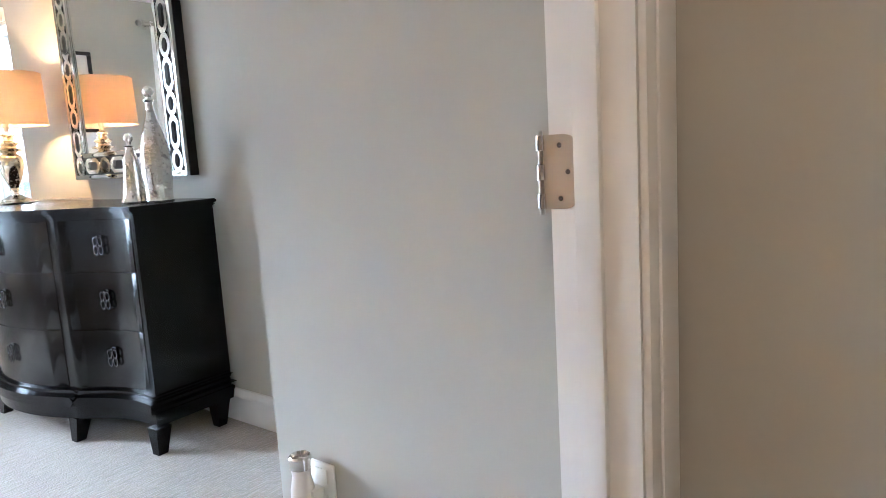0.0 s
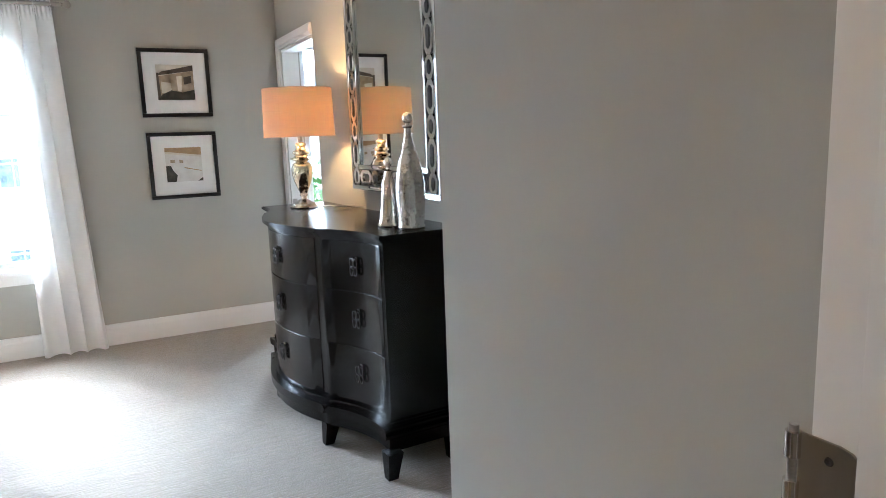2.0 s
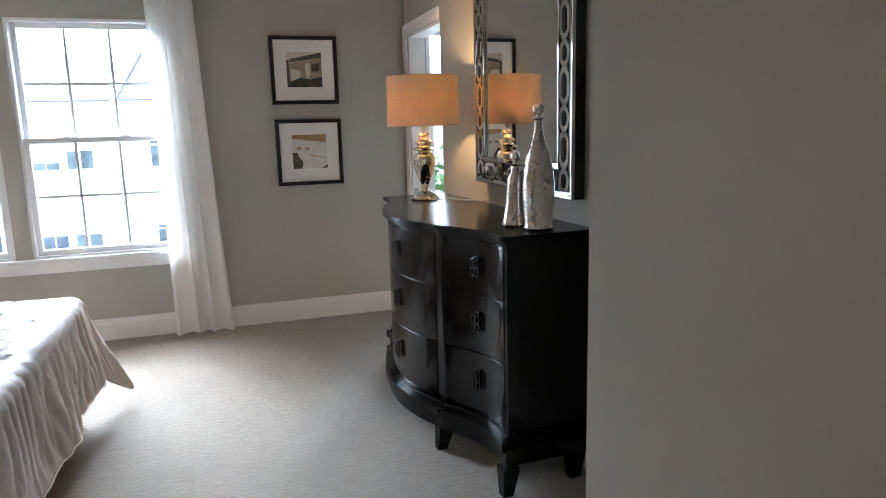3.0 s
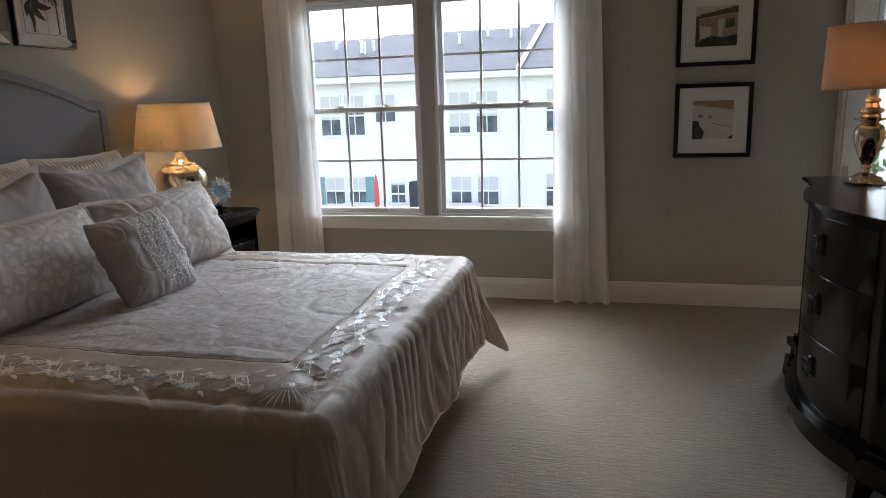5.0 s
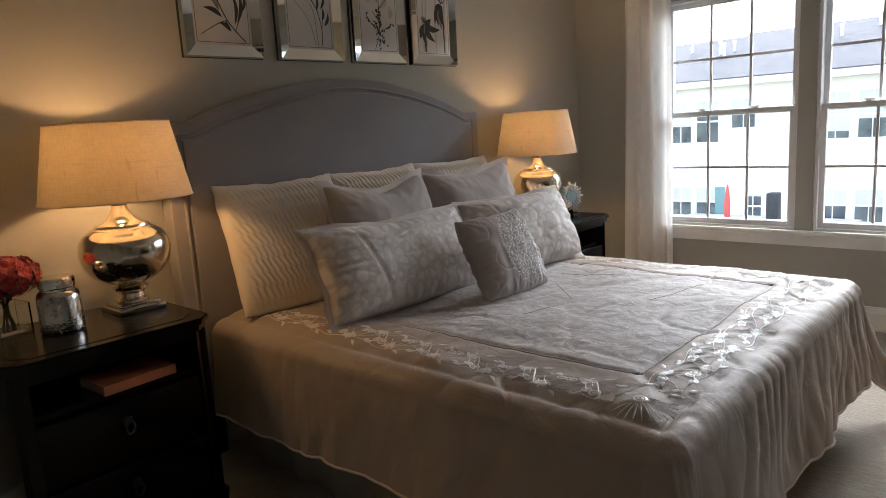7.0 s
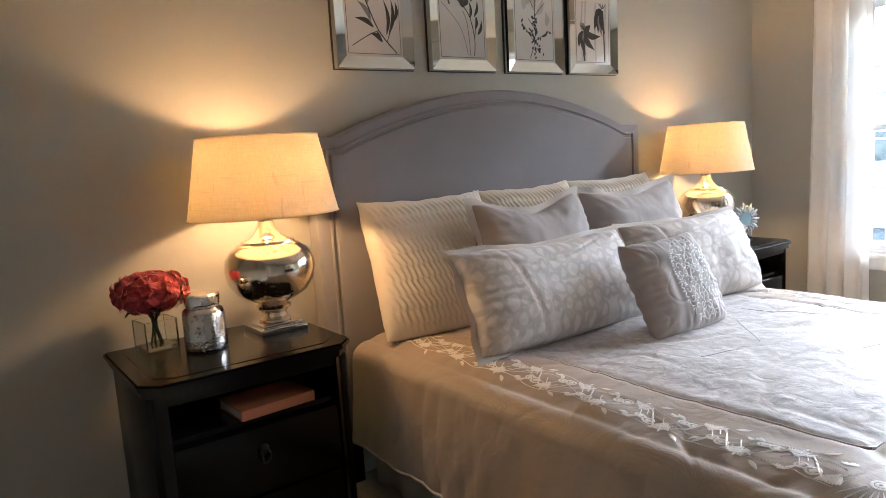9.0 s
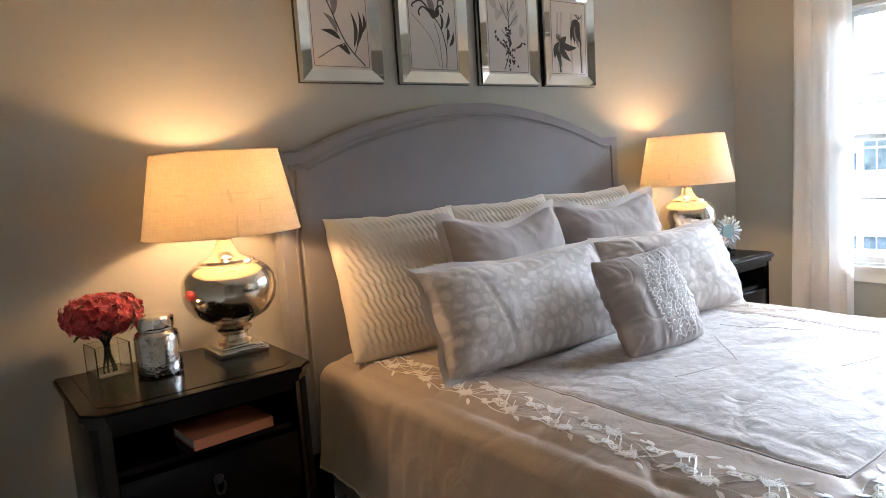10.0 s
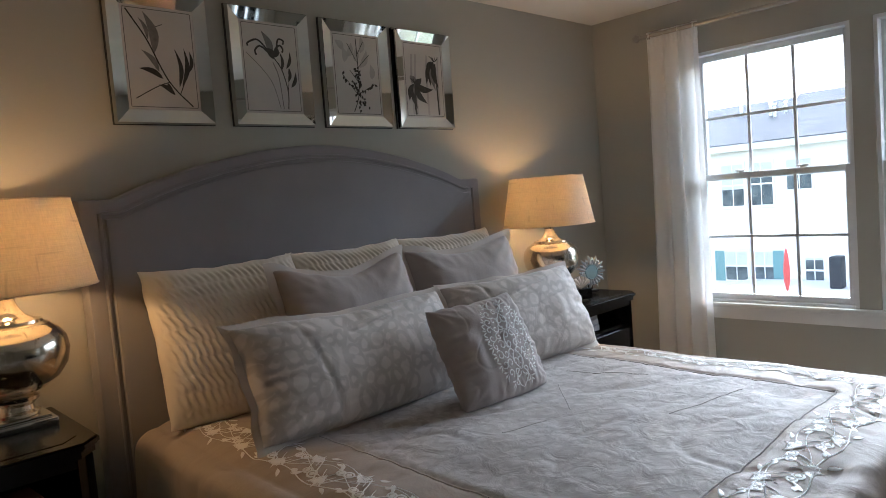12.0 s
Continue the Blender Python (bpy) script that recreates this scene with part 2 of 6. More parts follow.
structure("wall_closet", boxes((XC, XD, YC, YM + 0.12, 0, H)), WALL, "greige painted closet wall with an outside corner", "wall")
EY0, EY1, EH = 2.47, 3.29, 2.05   # entrance
structure("wall_east", boxes((XD, XH, 0, EY0 - 0.02, 0, H), (XD, XH, EY1 + 0.02, 7.0, 0, H), (XD, XH, EY0 - 0.02, EY1 + 0.02, EH + 0.02, H)), WALL,
          "greige painted wall with the entrance", "wall")
structure("wall_hall", boxes((6.4, 6.52, 0, 3.39, 0, H), (XH, 6.52, 3.39, 3.51, 0, H)), WALL, "plain painted hall wall", "wall")
structure("wall_next_room", boxes((2.6, 2.72, YM + 0.12, 7.0, 0, H), (0, 2.6, 6.6, 6.72, 0, H)), WHITE, "white wall of the adjoining room", "wall")


def baseboard(bm, a, b, out):
    """One run from a to b against a wall; out is the way into the room."""
    a, b, out = Vector((*a, 0)), Vector((*b, 0)), Vector((*out, 0))
    prof = [(0, 0), (0.014, 0), (0.014, 0.112), (0.011, 0.120), (0.009, 0.135), (0.006, 0.146), (0, 0.15)]
    rows = [[bm.verts.new(p + out * d + Vector((0, 0, z))) for d, z in prof] for p in (a, b)]
    for i in range(len(prof) - 1):
        bm.faces.new((rows[0][i], rows[1][i], rows[1][i + 1], rows[0][i + 1]))
    bm.faces.new(rows[0])
    bm.faces.new(rows[1][::-1])


bm = bmesh.new()
baseboard(bm, (0, 0.0), (0, YM), (1, 0))
baseboard(bm, (0.014, 0), (XD, 0), (0, 1))
baseboard(bm, (DX1 + 0.005, YM), (XC, YM), (0, -1))
baseboard(bm, (XC, YC), (XC, YM - 0.014), (-1, 0))
baseboard(bm, (XC - 0.014, YC), (XD - 0.02, YC), (0, -1))
baseboard(bm, (XD, 0.014), (XD, EY0 - 0.1), (-1, 0))
baseboard(bm, (XH + 0.02, 3.39), (6.4, 3.39), (0, -1))
structure("baseboard", bm, WHITE, "tall white painted baseboard with a moulded cap", "baseboard")


def sash(parent, y0, y1, z0, z1, x, grid_rows):
    """One sash: rails and stiles, muntins that cut it into panes, and the panes."""
    s = part("sash", boxes((x - 0.02, x + 0.02, y0, y0 + 0.032, z0, z1), (x - 0.02, x + 0.02, y1 - 0.032, y1, z0, z1),
                           (x - 0.02, x + 0.02, y0 + 0.032, y1 - 0.032, z0, z0 + 0.036), (x - 0.02, x + 0.02, y0 + 0.032, y1 - 0.032, z1 - 0.034, z1), bevel=0.003),
             VINYL, parent)
    iy0, iy1, iz0, iz1 = y0 + 0.032, y1 - 0.032, z0 + 0.036, z1 - 0.034
    for k in (1, 2):
        yy = iy0 + (iy1 - iy0) * k / 3
        part("muntin", boxes((x - 0.007, x + 0.007, yy - 0.008, yy + 0.008, iz0, iz1)), VINYL, s)
    for k in range(1, grid_rows):
        zz = iz0 + (iz1 - iz0) * k / grid_rows
        part("muntin", boxes((x - 0.0085, x + 0.0085, iy0, iy1, zz - 0.008, zz + 0.008)), VINYL, s)
    g = part("pane", boxes((x - 0.002, x + 0.002, iy0, iy1, iz0, iz1)), PANE, s, "clear window glass")
    g.visible_shadow = False
    return s


def double_hung(name, units, z0, z1, zm, label):
    w = tagged(new(name), label, "window", kind="structure")
    for y0, y1 in units:
        part("window_frame", boxes((-0.13, -0.002, y0, y0 + 0.02, z0, z1), (-0.13, -0.002, y1 - 0.02, y1, z0, z1),
                                   (-0.13, -0.002, y0 + 0.02, y1 - 0.02, z0, z0 + 0.015), (-0.13, -0.002, y0 + 0.02, y1 - 0.02, z1 - 0.02, z1), bevel=0.002), VINYL, w)
        sash(w, y0 + 0.02, y1 - 0.02, z0 + 0.015, zm + 0.02, -0.045, 2)
        sash(w, y0 + 0.02, y1 - 0.02, zm - 0.02, z1 - 0.02, -0.088, 2)
        for k in (0.3, 0.7):
            yy = y0 + (y1 - y0) * k
            bm = lathe([(0.0, 0), (0.022, 0), (0.02, 0.01), (0.0, 0.012)], 14, at=(-0.045, yy, zm + 0.02))
            box(bm, -0.05, -0.03, yy - 0.035, yy + 0.03, zm + 0.028, zm + 0.037, bevel=0.003)
            part("sash_lock", bm, WHITE, w)
    return w


window = double_hung("window_1", ((WY0, 1.562), (1.668, WY1)), WZ0, WZ1, 1.365, "white double-hung window pair with muntin grids")
part("mullion", boxes((-0.14, 0.006, 1.563, 1.667, WZ0, WZ1), bevel=0.003), WALL, window, "greige painted post between the windows")
part("window_sill", boxes((-0.02, 0.035, WY0 - 0.03, WY1 + 0.03, WZ0 - 0.03, WZ0 - 0.001), bevel=0.006), WHITE, window)
part("apron", boxes((0.001, 0.018, WY0 - 0.02, WY1 + 0.02, WZ0 - 0.10, WZ0 - 0.031), bevel=0.004), WHITE, window)
window_b = double_hung("window_2", ((BY0, BY1),), BZ0, BZ1, 1.42, "white double-hung window of the adjoining room")


# casing and jamb of the opening beside the dresser
door = tagged(new("door_1"), "white cased doorway to a bright adjoining room", "doorway", kind="structure")
part("casing", boxes((0.012, DX0, YM - 0.018, YM - 0.001, 0.0, DH + 0.075), (0.03, DX0 - 0.02, YM - 0.024, YM - 0.0185, 0, DH + 0.06), bevel=0.003), WHITE, door)
part("head_casing", boxes((DX0 + 0.001, DX1, YM - 0.018, YM - 0.001, DH + 0.0, DH + 0.075), (DX0 - 0.02, DX1, YM - 0.024, YM - 0.0185, DH + 0.02, DH + 0.06), bevel=0.003), WHITE, door)
part("jamb", boxes((DX0 + 0.001, DX0 + 0.02, YM + 0.0, YM + 0.12, 0, DH - 0.021), (DX0 + 0.001, DX1 - 0.002, YM, YM + 0.12, DH - 0.02, DH - 0.001)), WHITE, door)
for hz in (0.9, 1.72):
    part("hinge", boxes((DX0 + 0.0205, DX0 + 0.024, YM + 0.005, YM + 0.04, hz - 0.045, hz + 0.045), bevel=0.001), NICKEL, door)

# entrance: jamb with its stop, casings on both faces
entrance = tagged(new("door_2"), "white cased entrance with its door taken off", "doorway", kind="structure")
for yy, s in ((EY1, 1), (EY0, -1)):
    part("jamb", boxes((XD - 0.003, XH + 0.003, min(yy, yy + s * 0.019), max(yy, yy + s * 0.019), 0, EH)), WHITE, entrance)
    part("door_stop", boxes((XD + 0.034, XD + 0.068, min(yy - s * 0.011, yy), max(yy - s * 0.011, yy), 0, EH - 0.012), bevel=0.002), WHITE, entrance)
    for x, o in ((XH, 1), (XD, -1)):
        lo, hi = yy + s * 0.005, yy + s * (0.094 if o > 0 else 0.082)
        bm = bmesh.new()
        a, b = sorted((x + o * 0.003, x + o * (0.014 if o > 0 else 0.008)))
        box(bm, a, b, min(lo, hi), max(lo, hi), 0, EH + 0.09, bevel=0.003)
        a, b = sorted((x + o * (0.0142 if o > 0 else 0.0082), x + o * (0.019 if o > 0 else 0.011)))
        m0, m1 = yy + s * 0.032, hi - s * 0.004
        box(bm, a, b, min(m0, m1), max(m0, m1), 0, EH + 0.085, bevel=0.0025)
        part("casing", bm, WHITE, entrance)
part("head_jamb", boxes((XD - 0.003, XH + 0.003, EY0, EY1, EH, EH + 0.019)), WHITE, entrance)
for x, o in ((XH, 1), (XD, -1)):
    a, b = sorted((x + o * 0.003, x + o * 0.017))
    part("head_casing", boxes((a, b, EY0 - 0.004, EY1 + 0.004, EH + 0.005, EH + 0.09), bevel=0.003), WHITE, entrance)


# ---- outside ----
SIDING = surface("white_vinyl_siding", (0.80, 0.79, 0.775), 0.6, scale=0.6, mix=0.25)
SHINGLE = surface("grey_roof_shingles", (0.06, 0.065, 0.08), 0.9, second=(0.095, 0.10, 0.12), scale=3, mix=0.9, bump=0.5, bump_scale=14, stretch=(1, 0.5, 2))
GROUND = surface("lawn_and_gravel", (0.16, 0.18, 0.11), 0.95, second=(0.24, 0.22, 0.18), scale=0.6, mix=0.8)
FARGLASS = surface("far_window_glass", (0.05, 0.065, 0.08), 0.15, scale=2, mix=0.6, second=(0.20, 0.24, 0.26))
SHADEB = surface("blue_green_shutter", (0.16, 0.30, 0.32), 0.6)
structure("ground", boxes((-600, 400, -600, 600, -5.9, -5.6)), GROUND, "lawn and paths between the houses", "ground")


def house():
    """Long white row house opposite: siding courses, eaves, shingled roof, vents, windows."""
    X, Y0, Y1 = -27.0, -34.0, 22.0
    ob = thing("row_house", pose(X, 0, -5.6), "long white-sided row house with a grey shingle roof", "house")
    rows = []
    z = 0.0
    while z < 8.0:
        rows.append(z)
        z += 0.2
    for y0, y1, dx in ((Y0, -1.25, 0.0), (-1.05, Y1, 0.35)):
        bm = bmesh.new()
        for z in rows:
            a = [bm.verts.new((dx + d, y, z + h)) for d, h in ((0.035, 0), (0.005, 0.2), (-0.3, 0.2), (-0.3, 0)) for y in (y0, y1)]
            for i in range(0, 8, 2):
                j = (i + 2) % 8
                bm.faces.new((a[i], a[i + 1], a[j + 1], a[j]))
            bm.faces.new(a[0::2])
            bm.faces.new(a[1::2][::-1])
        part("wall", bm, SIDING, ob, smooth=False)
    part("corner_board", boxes((-0.1, 0.42, -1.27, -1.03, 0, 8.0)), VINYL, ob)
    part("fascia", boxes((0.0, 0.55, Y0, -1.3, 8.0, 8.28), (0.0, 0.85, -1.3, Y1, 8.0, 8.28)), VINYL, ob, "white gutter and fascia")
    for y0, y1, dx in ((Y0, -9.0, -0.25), (-9.0, -1.3, 0.0), (-1.3, Y1, 0.3)):
        bm = bmesh.new()
        prof = [(0.48 + dx, 8.34), (-4.2, 10.55 + dx * 0.5), (-9.0, 8.34), (-9.0, 8.285), (0.48 + dx, 8.285)]
        a = [[bm.verts.new((p, y, z)) for p, z in prof] for y in (y0, y1)]
        for i in range(5):
            j = (i + 1) % 5
            bm.faces.new((a[0][i], a[0][j], a[1][j], a[1][i]))
        bm.faces.new(a[0])
        bm.faces.new(a[1][::-1])
        part("roof", bm, SHINGLE, ob, smooth=False)
    bm = bmesh.new()
    tube(bm, [(0.97, -1.25, 8.32), (-4.1, -0.55, 10.75)], 0.11, 6)
    part("rake_board", bm, VINYL, ob)
    for k, (y, back) in enumerate(((-11.3, 3.0), (-9.7, 2.4), (-9.45, 2.2), (-9.0, 2.3), (-4.6, 2.6), (-3.3, 3.3), (-2.1, 3.0), (-1.7, 3.1))):
        z = 10.55 - (4.2 - back) * 0.485
        part("vent_pipe", lathe([(0.07, z - 0.2), (0.07, z + 0.42), (0.1, z + 0.42), (0.1, z + 0.52), (0, z + 0.52)], 8, at=(-back, y, 0)), VINYL, ob)

    def pane_window(y, z0, z1, w, dx, panes):
        win = part("window", boxes((dx + 0.02, dx + 0.07, y - w / 2 - 0.09, y + w / 2 + 0.09, z0 - 0.12, z0), (dx + 0.02, dx + 0.07, y - w / 2 - 0.09, y + w / 2 + 0.09, z1, z1 + 0.12),
                                   (dx + 0.02, dx + 0.07, y - w / 2 - 0.09, y - w / 2, z0, z1), (dx + 0.02, dx + 0.07, y + w / 2, y + w / 2 + 0.09, z0, z1),
                                   (dx + 0.025, dx + 0.065, y - w / 2, y + w / 2, (z0 + z1) / 2 - 0.04, (z0 + z1) / 2 + 0.04)), VINYL, ob)
        part("pane", boxes((dx + 0.01, dx + 0.04, y - w / 2, y + w / 2, z0, z1)), FARGLASS, win)
        part("blind", boxes((dx + 0.041, dx + 0.05, y - w / 2, y + w / 2, z1 - (z1 - z0) * panes, z1)), BLIND, win)
        part("muntin", boxes((dx + 0.041, dx + 0.056, y - 0.02, y + 0.02, z0, z1)), VINYL, win)

    # storeys: upper sills near 5.55, lower sills near 2.15
    for y in (-33, -31.6, -28.5, -24, -22.6, -19, -14.9, -13.5, -10.6, -9.35, -4.13, -2.83):
        pane_window(y, 5.55, 7.4, 0.98, 0.0, 0.35 + 0.25 * (int(abs(y) * 10) % 3))
        pane_window(y, 2.15, 3.45, 0.98, 0.0, 0.5)
    pane_window(-7.77, 6.15, 7.4, 0.98, 0.0, 0.5)
    for y in (0.45, 2.0, 5.5, 9.0, 10.4, 14.5):
        pane_window(y, 5.55, 7.4, 0.98, 0.35, 0.4)
        pane_window(y, 2.15, 3.6, 0.98, 0.35, 0.4)
    pane_window(-7.3, 2.1, 3.2, 0.7, 0.0, 0.1)
    for y in (-11.35, -8.75):
        part("shutter", boxes((0.03, 0.09, y - 0.22, y + 0.22, 2.1, 3.5)), SHADEB, ob)
    return ob


BLIND = surface("window_blind", (0.55, 0.56, 0.56), 0.7, scale=2, mix=0.5)
house()

UMBRELLA = surface("red_canvas", (0.62, 0.10, 0.10), 0.8, scale=6, mix=0.4)
umb = thing("patio_umbrella", pose(-23, -7.02, -5.6), "closed red patio umbrella on a deck", "umbrella")
bm = lathe([(0.03, 2.4), (0.11, 2.75), (0.12, 3.2), (0.08, 3.7), (0.03, 4.0), (0.0, 4.05)], 10)
part("canopy", bm, UMBRELLA, umb)
part("pole", lathe([(0.03, 0.0), (0.03, 2.45)], 8), WHITE, umb)
single("patio_deck", boxes((-1.4, 2.2, -4.0, 3.0, 0.0, 2.25)), surface("pale_deck_boards", (0.6, 0.6, 0.6), 0.7), "raised pale deck behind the row house", "deck", m=pose(-25.4, -6.0, -5.6))
single("grill_cover", boxes((-0.3, 0.3, -0.22, 0.22, 0, 1.25), bevel=0.06), surface("black_cover", (0.02, 0.025, 0.035), 0.6), "tall dark covered grill on the deck", "grill", m=pose(-25.0, -5.86, -3.35))


def leafy(bm, c, r, n, rng):
    for _ in range(n):
        d = Vector((rng.gauss(0, 1), rng.gauss(0, 1), rng.gauss(0, 0.8))).normalized() * r * rng.uniform(0.5, 1)
        p = Vector(c) + d
        a = Vector((rng.gauss(0, 1), rng.gauss(0, 1), rng.gauss(0, 1))).normalized() * 0.16
        b = a.cross(Vector((rng.gauss(0, 1), rng.gauss(0, 1), rng.gauss(0, 1)))).normalized() * 0.09
        v = [bm.verts.new(p + q) for q in (-a, b, a, -b)]
        bm.faces.new(v)


def tree(at, h):
    rng = random.Random(4)
    ob = thing("tree", pose(*at), "leafy green tree outside the house", "tree")
    bm = bmesh.new()
    tube(bm, [(0, 0, 0), (0.05, 0, h * 0.4), (0, 0.1, h * 0.8)], [0.18, 0.13, 0.05], 8)
    for k in range(7):
        a = k * 0.9
        tube(bm, [(0, 0, h * (0.35 + 0.06 * k)), (math.cos(a) * 1.2, math.sin(a) * 1.2, h * (0.55 + 0.06 * k))], [0.06, 0.02], 6)
    part("trunk", bm, surface("bark", (0.12, 0.09, 0.07), 0.9), ob)
    bm = bmesh.new()
    for k in range(16):
        a = k * 2.4
        leafy(bm, (math.cos(a) * 1.3 * rng.random(), math.sin(a) * 1.3 * rng.random(), h * rng.uniform(0.4, 1.0)), 0.9, 140, rng)
    part("crown", bm, surface("leaves", (0.06, 0.12, 0.03), 0.6, second=(0.1, 0.18, 0.05), scale=3), ob, smooth=False)


tree((-15.0, 7.6, -5.6), 6.6)

# ---- curtains ----
SHEER = bpy.data.materials.new("white_sheer")
SHEER.use_nodes = True
_n, _l = SHEER.node_tree.nodes, SHEER.node_tree.links
_n.remove(bsdf(SHEER))
_d, _t, _x, _o, _y = (_n.new(k) for k in ("ShaderNodeBsdfDiffuse", "ShaderNodeBsdfTranslucent", "ShaderNodeMixShader", "ShaderNodeBsdfTransparent", "ShaderNodeMixShader"))
_d.inputs["Color"].default_value = (0.95, 0.94, 0.925, 1)
_t.inputs["Color"].default_value = (0.97, 0.965, 0.95, 1)
_x.inputs[0].default_value = 0.36
_y.inputs[0].default_value = 0.04
_wv = _n.new("ShaderNodeTexNoise")
_wv.inputs["Scale"].default_value = 600
_bp = _n.new("ShaderNodeBump")
_bp.inputs["Strength"].default_value = 0.15
_l.new(_wv.outputs["Fac"], _bp.inputs["Height"])
_l.new(_bp.outputs["Normal"], _d.inputs["Normal"])
_l.new(_d.outputs[0], _x.inputs[1])
_l.new(_t.outputs[0], _x.inputs[2])
_l.new(_x.outputs[0], _y.inputs[1])
_l.new(_o.outputs[0], _y.inputs[2])
_l.new(_y.outputs[0], _n["Material Output"].inputs["Surface"])


def curtain(y0t, y1t, y0b, y1b, seed, folds=6):
    """A pleated sheer panel from the rod to the floor."""
    bm = bmesh.new()
    nu, nv = 150, 70
    top = 2.30
    grid = []
    for j in range(nv + 1):
        v = j / nv
        z = top * (1 - v) + 0.006
        e = v ** 1.3
        row = []
        for i in range(nu + 1):
            u = i / nu
            y = (y0t + (y1t - y0t) * u) * (1 - e) + (y0b + (y1b - y0b) * u) * e
            w = u * folds + 0.30 * noise.noise((u * 1.8, v * 0.8, seed))
            amp = 0.013 + 0.019 * v + 0.006 * noise.noise((u * 3, v * 1.5, seed + 5))
            x = 0.085 + amp * math.sin(2 * math.pi * w) + 0.010 * noise.noise((u * 4, v * 1.6, seed + 9))
            if v < 0.035:
                x = 0.085 + (x - 0.085) * 0.8 + 0.006 * math.sin(u * 130)
            y += 0.012 * math.cos(2 * math.pi * w)
            row.append(bm.verts.new((max(x, 0.02), y, z)))
        grid.append(row)
    for j in range(nv):
        for i in range(nu):
            bm.faces.new((grid[j][i], grid[j][i + 1], grid[j + 1][i + 1], grid[j + 1][i]))
    ob = new("curtain", finish("curtain", bm, SHEER, True))
    return tagged(ob, "floor-length white sheer curtain in soft pleats", "curtain", "curtains at the window")


curtain(0.44, 0.79, 0.40, 0.80, 1.0, 3.6)
curtain(2.485, 2.80, 2.49, 2.90, 7.0, 3.4)
rod = thing("curtain_rod", pose(0, 0, 0), "brushed nickel curtain rod with ball finials", "curtain rod")
bm = bmesh.new()
tube(bm, [(0.085, 0.42, 2.285), (0.085, 2.84, 2.285)], 0.0135, 12)
part("rod", bm, NICKEL, rod)
for y, s in ((0.42, -1), (2.84, 1)):
    bm = lathe([(0.0, 0.0), (0.014, 0.0), (0.016, 0.008), (0.010, 0.012), (0.010, 0.02), (0.022, 0.028), (0.027, 0.042), (0.022, 0.056), (0.008, 0.064), (0, 0.066)], 18)
    part("finial", bm, NICKEL, rod, at=Matrix.Translation((0.085, y, 2.285)) @ pose(0, 0, 0, -90 * s, 0, 0))
for y in (0.47, 1.62, 2.79):
    part("bracket", boxes((0.001, 0.008, y - 0.015, y + 0.015, 2.25, 2.33), (0.008, 0.08, y - 0.006, y + 0.006, 2.27, 2.28), (0.072, 0.1, y - 0.006, y + 0.006, 2.262, 2.274), bevel=0.001), NICKEL, rod)

# ---- bed ----
LINEN = surface("grey_upholstery", (0.265, 0.25, 0.265), 0.85, second=(0.235, 0.222, 0.235), scale=6, mix=0.6, bump=0.25, bump_scale=900, sheen=0.25)
SATIN = surface("taupe_satin", (0.45, 0.38, 0.32), 0.5, second=(0.41, 0.345, 0.29), scale=5, mix=0.5, bump=0.12, bump_scale=500, sheen=0.12, spec=0.25)
SKIRT = surface("bed_skirt_cotton", (0.42, 0.39, 0.35), 0.9, scale=8, mix=0.4, bump=0.2, bump_scale=600)
THREAD = surface("silver_thread", (0.92, 0.91, 0.89), 0.3, scale=60, mix=0.2, spec=0.7)


